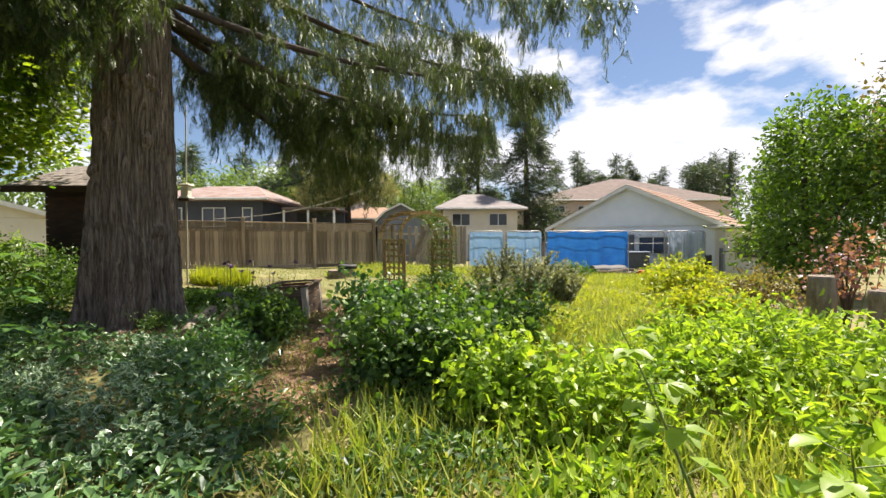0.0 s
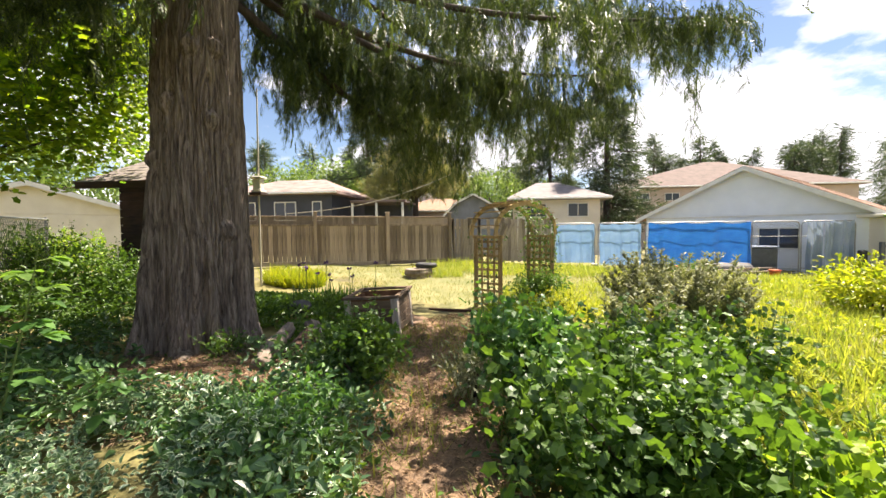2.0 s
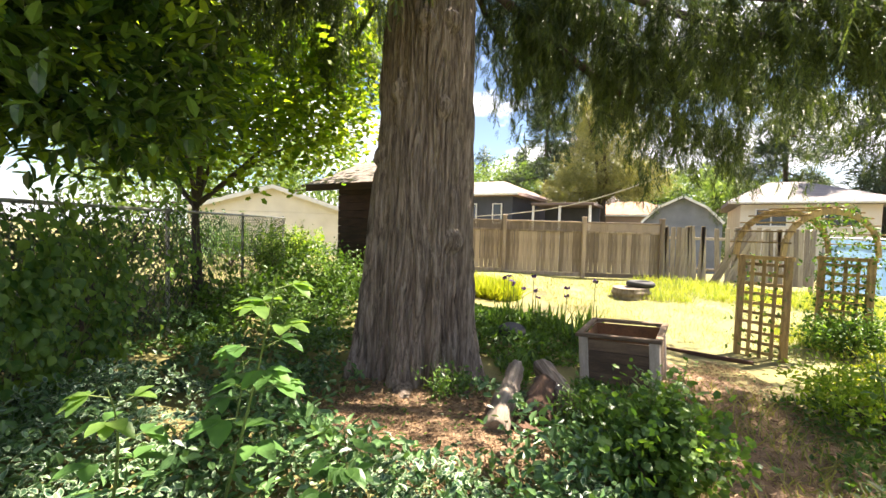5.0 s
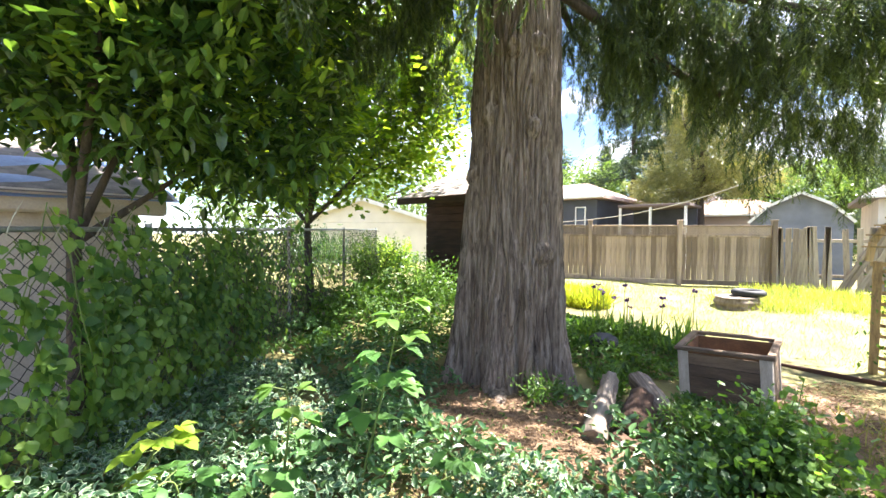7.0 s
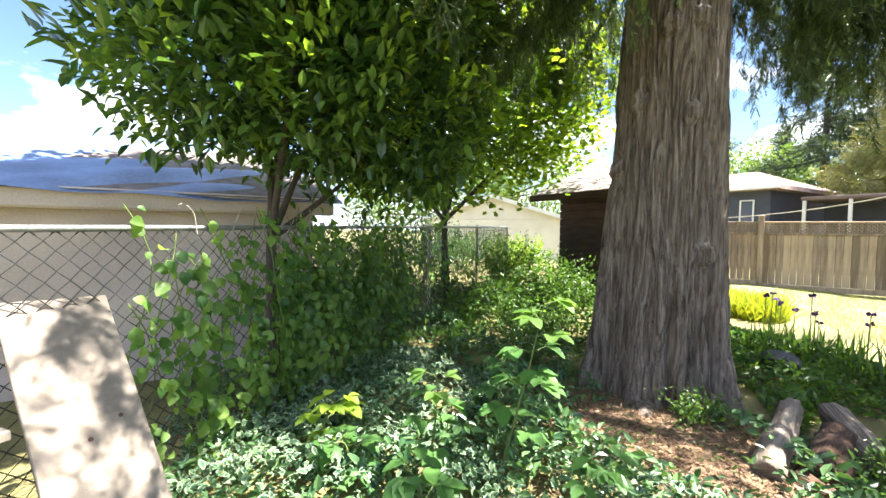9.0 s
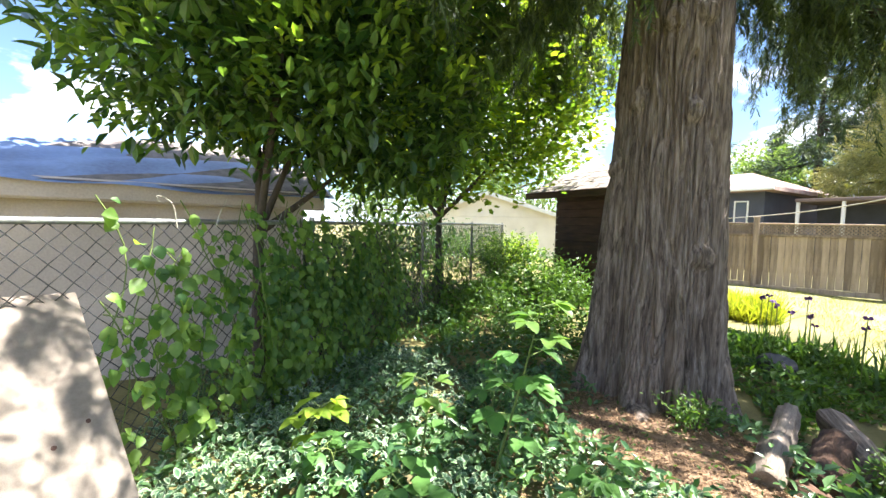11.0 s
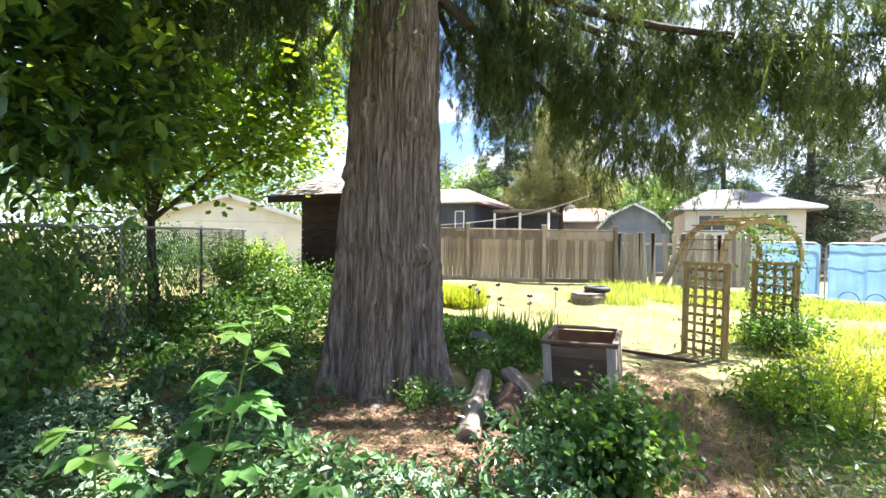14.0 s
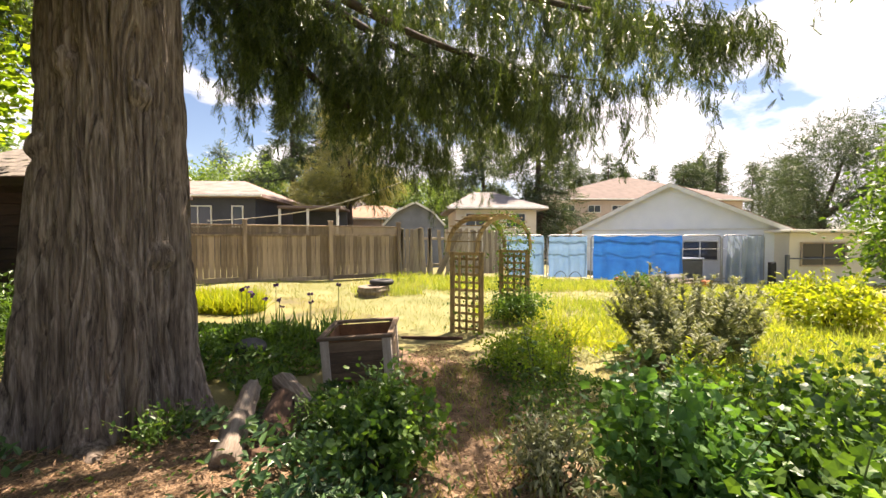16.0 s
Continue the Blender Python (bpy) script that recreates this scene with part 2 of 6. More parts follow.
M_LOG = material("split_log_wood", (0.31, 0.255, 0.205), (0.12, 0.085, 0.06), rough=0.9, scale=4, stretch=(4, 4, 0.8), fine=30, bump=0.9)
M_ROT = material("rotten_wood", (0.13, 0.07, 0.042), (0.03, 0.018, 0.012), rough=0.95, scale=5, stretch=(3, 3, 0.7), fine=30, bump=1.0)
M_GLASS = bpy.data.materials.new("window_glass")
M_GLASS.use_nodes = True
M_GLASS.node_tree.nodes["Principled BSDF"].inputs["Base Color"].default_value = (0.03, 0.035, 0.045, 1)
M_GLASS.node_tree.nodes["Principled BSDF"].inputs["Roughness"].default_value = 0.06


# ---- building helpers ----
rng = np.random.default_rng(7)


def grid_mesh(name, verts, faces, mat, parent=None, smooth=True, margin=None):
    """Verts (n, 3) and faces (m, 3 or 4) to one mesh object."""
    verts, faces = np.asarray(verts, dtype=np.float32), np.asarray(faces, dtype=np.int32)
    me = bpy.data.meshes.new(name)
    me.vertices.add(len(verts))
    me.vertices.foreach_set("co", verts.ravel())
    k = faces.shape[1]
    me.loops.add(faces.size)
    me.loops.foreach_set("vertex_index", faces.ravel())
    me.polygons.add(len(faces))
    me.polygons.foreach_set("loop_start", np.arange(0, faces.size, k, dtype=np.int32))
    me.polygons.foreach_set("use_smooth", np.full(len(faces), smooth))
    me.update(calc_edges=True)
    if margin is not None:
        me.attributes.new("margin", "FLOAT", "POINT").data.foreach_set("value", np.asarray(margin, dtype=np.float32))
    me.materials.append(mat)
    ob = new(name, me)
    ob.parent = parent
    return ob


def part(name, bm, mat, parent=None, label="", smooth=False):
    me = bpy.data.meshes.new(name)
    bm.normal_update()
    bm.to_mesh(me)
    bm.free()
    if smooth:
        me.polygons.foreach_set("use_smooth", [True] * len(me.polygons))
    me.materials.append(mat)
    ob = new(name, me)
    ob.parent = parent
    return tagged(ob, label)


def empty(name, m, label, category, group="", kind=""):
    ob = new(name)
    ob.matrix_world = m
    ob.empty_display_size = 0.1
    return tagged(ob, label, category, group, kind)


def box(bm, lo, hi, bevel=0.0, m=None):
    """A box between two corners, with its edges rounded off, added to bm."""
    lo, hi = Vector(lo), Vector(hi)
    mat = Matrix.Translation((lo + hi) / 2) @ Matrix.Diagonal((*(hi - lo), 1))
    made = bmesh.ops.create_cube(bm, size=1, matrix=(m or Matrix()) @ mat)["verts"]
    if bevel:
        edges = list({e for v in made for e in v.link_edges})
        bmesh.ops.bevel(bm, geom=edges, offset=bevel, segments=1, affect="EDGES")
    return bm


def boxed(lo, hi, bevel=0.0, m=None):
    return box(bmesh.new(), lo, hi, bevel, m)


def tube(points, radii, sides=8, wobble=0.0):
    """Verts and quads of a tapered tube along points."""
    pts = np.array(points, float)
    n = len(pts)
    radii = np.broadcast_to(np.array(radii, float), (n,)) if np.ndim(radii) else np.full(n, radii)
    d = np.gradient(pts, axis=0)
    d /= np.linalg.norm(d, axis=1)[:, None] + 1e-9
    ref = np.where(np.abs(d[:, 2:3]) > 0.9, np.array([[1.0, 0, 0]]), np.array([[0, 0, 1.0]]))
    a = np.cross(d, ref)
    a /= np.linalg.norm(a, axis=1)[:, None]
    b = np.cross(d, a)
    ang = np.linspace(0, 2 * np.pi, sides, endpoint=False)
    r = radii[:, None] * (1 + wobble * rng.standard_normal((n, sides)))
    v = pts[:, None] + a[:, None] * (np.cos(ang) * r)[..., None] + b[:, None] * (np.sin(ang) * r)[..., None]
    i, j = np.meshgrid(np.arange(n - 1), np.arange(sides), indexing="ij")
    k = (j + 1) % sides
    f = np.stack([i * sides + j, i * sides + k, (i + 1) * sides + k, (i + 1) * sides + j], -1).reshape(-1, 4)
    return v.reshape(-1, 3), f


def joined(pieces):
    vs, fs, off = [], [], 0
    for v, f in pieces:
        vs.append(v)
        fs.append(np.asarray(f) + off)
        off += len(v)
    return np.concatenate(vs), np.concatenate(fs)


def turns(n, tip, roll=None):
    """Rotation matrices whose y axis is tip (n, 3) and whose z axis is turned at random, or kept upward."""
    y = tip / (np.linalg.norm(tip, axis=1)[:, None] + 1e-9)
    up = rng.standard_normal((n, 3)) if roll is None else np.broadcast_to(roll, (n, 3))
    x = np.cross(y, up)
    x /= np.linalg.norm(x, axis=1)[:, None] + 1e-9
    return np.stack([x, y, np.cross(x, y)], -1)


def scatter(tv, tf, pos, rot, size):
    """Many copies of a small template (verts tv, faces tf) as one set of verts and faces."""
    n = len(pos)
    size = np.broadcast_to(np.asarray(size, float).reshape(-1, 1, 1), (n, 1, 1))
    v = np.einsum("nij,kj->nki", rot, tv) * size + pos[:, None]
    f = tf[None] + (np.arange(n) * len(tv))[:, None, None]
    return v.reshape(-1, 3), f.reshape(-1, tf.shape[1])


def leaf(width=0.5, fold=0.12, curl=0.1):
    """A plain oval leaf of length 1 along y, folded along its rib."""
    w = width / 2
    v = np.array([(0, 0, 0), (w * .95, .33, fold), (w * .8, .7, fold * .6 - curl * .4), (0, 1, -curl), (-w * .8, .7, fold * .6 - curl * .4), (-w * .95, .33, fold)], float)
    return v, np.array([(0, 1, 2), (0, 2, 3), (0, 3, 4), (0, 4, 5)])


def ribbed_leaf(width=0.5, fold=0.12, curl=0.1):
    """A rounder leaf for plants close to the walk; its last vertex lies on the rib."""
    w = width / 2
    v = np.array([(0, 0, 0), (w * .75, .22, fold * .8), (w, .5, fold), (w * .6, .8, fold * .4 - curl * .5), (0, 1, -curl),
                  (-w * .6, .8, fold * .4 - curl * .5), (-w, .5, fold), (-w * .75, .22, fold * .8), (0, .5, 0)], float)
    return v, np.array([(i, (i + 1) % 8, 8) for i in range(8)])


def lobed(points=5, deep=0.28):
    """A lobed leaf of length 1 along y."""
    v, n = [(0, .4, 0.05)], points * 2
    for i in range(n):
        a = -math.pi / 2 + 2 * math.pi * (i + 0.5) / n
        r = (0.58 if i % 2 else 0.58 * (1 - deep))
        v.append((math.cos(a) * r, .45 + math.sin(a) * r * 0.95, 0.04 * math.cos(3 * a)))
    f = [(0, i + 1, (i + 1) % n + 1) for i in range(n)]
    return np.array(v, float), np.array(f)


def blade(width=0.028, bend=0.35):
    v = np.array([(-width, 0, 0), (width, 0, 0), (-width * .8, .5, bend * .25), (width * .8, .5, bend * .25), (0, 1, bend)], float)
    return v, np.array([(0, 1, 3), (0, 3, 2), (2, 3, 4)])


def spray(fingers=11, spread=0.42):
    """A flat hanging cedar spray of length 1 along y: a rib with short fingers."""
    r = np.random.default_rng(3)
    v, f = [], []
    for i in range(fingers):
        y = 0.05 + 0.85 * i / fingers
        s = 1 if i % 2 else -1
        ln = spread * (1.05 - 0.75 * i / fingers) * r.uniform(0.7, 1.1)
        w = 0.022
        k = len(v)
        v += [(0, y - w, 0), (0, y + w, 0), (s * ln * .6, y + ln * .55 + w, 0.04 * r.standard_normal()), (s * ln * .85, y + ln * 1.0, 0.06 * r.standard_normal() - .05)]
        f += [(k, k + 1, k + 2), (k, k + 2, k + 3)]
    k = len(v)
    v += [(-.025, 0, 0), (.025, 0, 0), (0, 1.05, -.05)]
    f += [(k, k + 1, k + 2)]
    return np.array(v, float), np.array(f)


HEART, MARGINED = ribbed_leaf(0.8, 0.16, 0.18), ribbed_leaf(0.5)
OVAL, NARROW, ROUND, LOBED, BLADE, SPRAY, FAR_SPRAY = leaf(0.5), leaf(0.3, 0.06), leaf(0.85, 0.08), lobed(), blade(), spray(9), spray(5, 0.5)


def in_ball(n, shell=0.5):
    """Points in a unit ball, denser towards its skin."""
    d = rng.standard_normal((n, 3))
    d /= np.linalg.norm(d, axis=1)[:, None]
    return d * (shell + (1 - shell) * rng.random((n, 1)) ** 0.6)


def crown_verts(blobs, count, template, size, clump=14, tight=0.22, droop=0.2, shell=0.5):
    """Leaves in clumps over some balls: (centre, radii) each."""
    vol = np.array([r[0] * r[1] + r[1] * r[2] for _, r in blobs])
    out = []
    for (c, r), share in zip(blobs, vol / vol.sum()):
        k = max(1, int(count * share / clump))
        u = in_ball(k, shell)
        centres = np.array(c) + u * np.array(r)
        n = k * clump
        off = rng.standard_normal((n, 3)) * tight * min(r)
        pos = np.repeat(centres, clump, 0) + off
        tip = np.repeat(u, clump, 0) * 0.8 + rng.standard_normal((n, 3)) * 0.6 - np.array([0, 0, droop])
        out.append(scatter(*template, pos, turns(n, tip, (0, 0, 1.0)) if droop < 0 else turns(n, tip), size * rng.uniform(0.6, 1.25, n)))
    return joined(out)


# ---- ground ----
GROUND_POINTS = np.array([(-0.5, 1.5, 0.0), (-2.8, 3.9, 0.2), (-5.6, 8.1, 0.16), (-3.4, 9.8, 0.0), (-1.9, 12.2, -0.08), (-8.0, 16.7, 0.5), (-3.5, 19.2, 0.42),
                          (8.0, 20.5, -0.15), (13.0, 21.0, -0.2), (3.0, 8.0, 0.0), (5.5, 7.6, 0.05), (-6.8, 4.3, 0.3), (-10.0, 10.8, 0.45), (-5.6, 2.9, 0.3),
                          (2.0, 3.0, 0.0), (5.7, 12.0, -0.05), (0.0, 16.0, 0.1), (-0.8, 6.2, 0.0), (-4.0, 16.0, 0.3), (-14.0, 17.0, 0.5), (-12.0, 8.0, 0.5)])


def height(x, y):
    """The ground's height."""
    x, y = np.asarray(x, float), np.asarray(y, float)
    d2 = (x[..., None] - GROUND_POINTS[:, 0]) ** 2 + (y[..., None] - GROUND_POINTS[:, 1]) ** 2 + 1.2
    w = d2 ** -1.5
    near = (w * GROUND_POINTS[:, 2]).sum(-1) / w.sum(-1)
    far = np.clip((np.hypot(x - 1, y - 10) - 18) / 25, 0, 1)
    return near * (1 - far) + 0.03 * np.sin(x * 1.7) * np.cos(y * 1.3) * (1 - far)


def gz(x, y):
    return float(height(np.array([x]), np.array([y]))[0])


axis_x = np.concatenate([[-900, -300, -120, -60, -35], np.arange(-22, 24, 0.25), [35, 60, 120, 300, 900]])
axis_y = np.concatenate([[-900, -300, -100, -40, -15], np.arange(-6, 32, 0.25), [45, 80, 150, 400, 1500]])
GX, GY = np.meshgrid(axis_x, axis_y, indexing="ij")
gv = np.stack([GX, GY, height(GX, GY)], -1).reshape(-1, 3)
gi, gj = np.meshgrid(np.arange(len(axis_x) - 1), np.arange(len(axis_y) - 1), indexing="ij")
ny = len(axis_y)
gf = np.stack([gi * ny + gj, (gi + 1) * ny + gj, (gi + 1) * ny + gj + 1, gi * ny + gj + 1], -1).reshape(-1, 4)
tagged(grid_mesh("ground", gv, gf, M_GROUND), "uneven garden soil with dry thatch and moss", "ground", kind="structure")


def patch(name, cx, cy, rx, ry, mat, label, category, lift=0.012, turn=0.0, seed=0):
    """A patch of other ground with an uneven rim, lying on the ground."""
    r = np.random.default_rng(seed)
    rings, sides = 14, 72
    ph = r.uniform(0, 6.28, 5)
    ang = np.linspace(0, 2 * np.pi, sides, endpoint=False)
    rim = 1 + sum(0.13 / (k + 1) ** 0.6 * np.sin((k + 2) * ang + ph[k]) for k in range(5)) + 0.05 * r.standard_normal(sides)
    v = []
    for i in range(rings):
        q = (i + 0.02) / (rings - 1)
        x, y = rx * q * rim * np.cos(ang), ry * q * rim * np.sin(ang)
        X, Y = cx + x * math.cos(turn) - y * math.sin(turn), cy + x * math.sin(turn) + y * math.cos(turn)
        v.append(np.stack([X, Y, height(X, Y) + lift * (1 if i < rings - 1 else -1)], -1))
    i, j = np.meshgrid(np.arange(rings - 1), np.arange(sides), indexing="ij")
    k = (j + 1) % sides
    f = np.stack([i * sides + j, (i + 1) * sides + j, (i + 1) * sides + k, i * sides + k], -1).reshape(-1, 4)
    return tagged(grid_mesh(name, np.concatenate(v), f, mat), label, category, kind="structure")


patch("lawn", 0.5, 16.2, 8.8, 4.6, M_LAWN, "sun-bleached short lawn behind the arbor", "lawn", 0.012, 0.05, 1)
patch("lawn", 3.0, 9.5, 3.6, 3.2, M_LAWN, "dry mown grass among shrubs", "lawn", 0.02, 0.4, 5)
patch("path", -2.35, 8.6, 0.62, 2.6, M_LITTER, "brown trodden path with needle litter", "path", 0.022, 0.3, 2)
patch("litter", -4.7, 7.0, 1.15, 0.75, M_LITTER, "orange-brown needle litter below the cedar", "litter", 0.026, 0.3, 3)
patch("litter", -2.0, 5.9, 0.6, 1.4, M_LITTER, "brown litter on the trodden path", "litter", 0.03, 0.5, 4)
patch("slab", 5.2, 15.6, 0.9, 0.45, M_CONCRETE, "pale worn paving slab in the lawn", "slab", 0.02, 0.1, 6)

# ---- the great cedar ----
CX, CY, CZ = -5.57, 8.12, 0.1


def cedar_trunk():
    """A tall fluted trunk with stringy bark and a flared foot."""
    sides, rings = 520, 194
    ang = np.linspace(0, 2 * np.pi, sides, endpoint=False)
    zz = np.concatenate([np.linspace(-0.25, 5.2, 175), np.linspace(5.3, 14, 19)])
    A, Z = np.meshgrid(ang, zz)
    h = np.clip(Z, 0, None)
    base = 0.60 - 0.033 * np.clip(Z - 1.0, 0, None) + 0.15 * np.exp(-h / 0.5) + 0.06 * np.exp(-h / 1.6)
    base = np.maximum(base, 0.12)
    flute = (0.07 * np.sin(5 * A + 0.4) + 0.075 * np.sin(9 * A + 1.7 + 0.15 * Z) + 0.04 * np.sin(15 * A + 0.3)) * (0.3 + 1.0 * np.exp(-h / 0.8))
    crease = np.exp(-(np.sin(4.5 * A + 0.5 + 0.12 * np.sin(1.3 * Z)) / 0.26) ** 2) * np.exp(-h / 1.3) + 0.35 * np.exp(-(np.sin(3 * A + 1.1 + 0.1 * Z) / 0.12) ** 2) * np.exp(-h / 2.2)
    fibre = np.zeros_like(A)
    for i in range(rings):
        for j in range(sides):
            a, z = A[i, j], Z[i, j]
            wob = 0.05 * math.sin(z * 1.7 + 3 * a) + 0.03 * math.sin(z * 4.3 + 7 * a)
            c, d = math.cos(a + wob), math.sin(a + wob)
            n0 = noise.noise(Vector((c * 4, d * 4, z * 0.6)))
            n1 = noise.noise(Vector((c * 8.5, d * 8.5, z * 1.25)))
            n2 = noise.noise(Vector((c * 19, d * 19, z * 2.6)))
            fibre[i, j] = 0.03 * n0 - 0.045 * math.exp(-(n1 / 0.10) ** 2) + 0.016 * n1 - 0.02 * math.exp(-(n2 / 0.14) ** 2) + 0.012 * n2
    R = base * (1 + flute) + fibre - 0.22 * crease
    X0, Y0 = 0.02 * Z * 0.85, 0.02 * Z * 0.5
    for ka, kz, amp in ((-0.61, 2.98, 0.09), (-1.62, 3.15, 0.09), (-0.33, 1.58, 0.1), (-2.1, 2.5, 0.09), (-1.1, 3.85, 0.12), (-0.5, 3.9, 0.11)):
        da = (A - ka + np.pi) % (2 * np.pi) - np.pi
        rr = np.hypot(da * 0.6, (Z - kz))
        R += amp * np.exp(-(rr / 0.10) ** 2) - 0.7 * amp * np.exp(-(rr / 0.035) ** 2) - 0.25 * amp * np.exp(-((rr - 0.14) / 0.03) ** 2)
    v = np.stack([X0 + R * np.cos(A), Y0 + R * np.sin(A), Z], -1).reshape(-1, 3)
    i, j = np.meshgrid(np.arange(rings - 1), np.arange(sides), indexing="ij")
    k = (j + 1) % sides
    f = np.stack([i * sides + j, i * sides + k, (i + 1) * sides + k, (i + 1) * sides + j], -1).reshape(-1, 4)
    return v, f


cedar = empty("cedar_tree", pose(CX, CY, CZ), "huge old cedar with fluted grey-brown bark and drooping boughs", "tree")
grid_mesh("trunk", *cedar_trunk(), M_BARK, cedar)
SUN_SPOTS = ((-4.8, 6.5, 0.95), (-4.0, 7.4, 0.45), (-3.6, 5.8, 0.45), (-4.4, 5.0, 0.4), (-2.8, 6.9, 0.35), (-4.3, 6.0, 0.45), (-2.3, 6.6, 0.35))
# boughs: azimuth from +x, height on the trunk, reach, height at the end
for az, z0, reach, z1 in ((35, 5.2, 7.2, 4.0), (10, 5.4, 7.2, 4.4), (21, 5.2, 6.2, 3.9), (49, 4.9, 5.2, 3.3), (44, 5.2, 6.6, 3.8), (66, 5.6, 6.0, 4.8), (-84, 5.4, 3.2, 4.3), (-68, 5.6, 3.7, 4.8), (26, 6.4, 8.4, 5.3), (54, 6.4, 7.5, 5.3),
                          (76, 6.5, 6.5, 5.4), (9, 7.0, 8.2, 5.9), (34, 7.4, 7.6, 6.4), (60, 7.4, 6.4, 6.6), (-62, 6.2, 2.0, 5.1), (-100, 6.4, 2.4, 5.3),
                          (185, 5.6, 2.2, 4.9), (-140, 5.3, 2.4, 4.2),
                          # the -6 degree bough is unseen overhead, added to shade the near ground
                          (-6, 8.2, 6.4, 7.4), (82, 5.6, 3.0, 4.7), (-120, 5.6, 1.9, 4.5), (150, 6.0, 3.0, 4.6)):
    a = radians(az)
    s = np.linspace(0, 1, 14)
    r = 0.35 + (reach - 0.35) * s
    wav = 0.25 * np.sin(s * 3 + az) * s
    pts = np.stack([r * math.cos(a) - wav * math.sin(a), r * math.sin(a) + wav * math.cos(a), z0 + (z1 - z0) * s - 0.45 * np.sin(s * math.pi) + 0.15 * s ** 3], -1)
    bough = grid_mesh("bough", *tube(pts, 0.06 * (1 - s) + 0.01, 7, 0.05), M_TWIG, cedar)
    # hanging side twigs that carry the sprays
    n = int(13 * reach)
    # the added shading bough (z0 above 8) carries twigs on its outer part only
    t = rng.uniform(0.08 if reach < 4 else 0.13 if z0 < 8 else 0.45, 1.0, n)
    idx = np.clip((t * 13).astype(int), 0, 12)
    w = (t * 13 - idx)[:, None]
    start = pts[idx] * (1 - w) + pts[idx + 1] * w
    side = rng.choice([-1, 1], n) * rng.uniform(0.1, 1.0, n) * (0.55 + 0.5 * np.sin(t * math.pi))
    drop = rng.uniform(0.35, 1.0, n) ** 1.0 * rng.choice([0.6, 1.0, 1.6], n) * (0.55 + 0.6 * (1 - np.abs(side)))
    ends = start + np.stack([-side * math.sin(a) + 0.3 * t * math.cos(a), side * math.cos(a) + 0.3 * t * math.sin(a), -drop], -1)
    # the crown is thin in places, and lets sun through to these spots of the ground
    far_end = (start + ends) / 2 + np.array((CX, CY, CZ))
    lit = far_end[:, :2] - (far_end[:, 2:] - 0.2) / sun_dir.z * np.array((sun_dir.x, sun_dir.y))
    thin = np.zeros(n, bool)
    for sx, sy, sr in SUN_SPOTS:
        thin |= np.hypot(lit[:, 0] - sx, lit[:, 1] - sy) < sr
    keep = ~thin | (rng.random(n) < 0.18)
    start, ends, side, n = start[keep], ends[keep], side[keep], int(keep.sum())
    per = 32
    q = rng.random((n, per)) ** 0.85
    across, down = np.sin(q * math.pi / 2)[..., None], (q ** 1.8)[..., None]
    mid = start[:, None] + (ends - start)[:, None] * np.concatenate([across, across, down], -1)
    mid[..., 2] += 0.12 * np.sin(q * math.pi) * (np.abs(side)[:, None])
    girth = (0.025 + 0.05 * np.sin(q * math.pi))[..., None]
    pos = (mid + rng.standard_normal((n, per, 3)) * girth).reshape(-1, 3)
    tip = np.stack([rng.standard_normal(n * per) * 0.33, rng.standard_normal(n * per) * 0.33, -np.ones(n * per)], -1)
    grid_mesh("foliage", *scatter(*SPRAY, pos, turns(n * per, tip), rng.uniform(0.13, 0.30, n * per)), M_CEDAR, cedar, smooth=False)

# ---- board fence with lattice ----
P1, P2, P3 = np.array((-8.0, 16.8)), np.array((-5.7, 18.0)), np.array((-3.5, 19.17))
FD = (P3 - P1) / np.linalg.norm(P3 - P1)
FA = math.atan2(FD[1], FD[0])
FENCE_POSTS = [P1 - FD * 2.5] + [P1, P2, P3]
board_meshes = {}


def shared(name, key, make, mat, parent, m, label=""):
    """A piece on mesh data that it shares with its like."""
    if key not in board_meshes:
        me = bpy.data.meshes.new(name)
        bm = make()
        bm.to_mesh(me)
        bm.free()
        me.materials.append(mat)
        board_meshes[key] = me
    ob = new(name, board_meshes[key])
    ob.parent = parent
    ob.matrix_basis = m
    return tagged(ob, label)


def lattice_panel(width, tall, pitch, slat, thick, square=False):
    """Two layers of crossing slats, clipped to a rectangle."""
    bm = bmesh.new()
    for s, lay in ((1, 0), (-1, thick)):
        if square:
            span = np.arange(pitch / 2, width if s == 1 else tall, pitch)
            for c in span:
                if s == 1:
                    box(bm, (c - slat / 2, lay, 0), (c + slat / 2, lay + thick, tall))
                else:
                    box(bm, (0, lay, c - slat / 2), (width, lay + thick, c + slat / 2))
            continue
        for c in np.arange(-tall, width + tall, pitch):
            x0, x1 = (c, c + tall) if s == 1 else (c + tall, c)
            z0, z1 = 0.0, tall
            lo, hi = min(x0, x1), max(x0, x1)
            if hi <= 0.02 or lo >= width - 0.02:
                continue
            def clip(x):
                return z0 + (x - x0) / (x1 - x0) * (z1 - z0)
            a, b = max(lo, 0), min(hi, width)
            za, zb = clip(a), clip(b)
            ln, ang = math.hypot(b - a, zb - za), math.atan2(zb - za, b - a)
            box(bm, (0, lay, -slat / 2), (ln, lay + thick, slat / 2), 0, Matrix.Translation((a, 0, za)) @ Matrix.Rotation(-ang, 4, "Y"))
    return bm


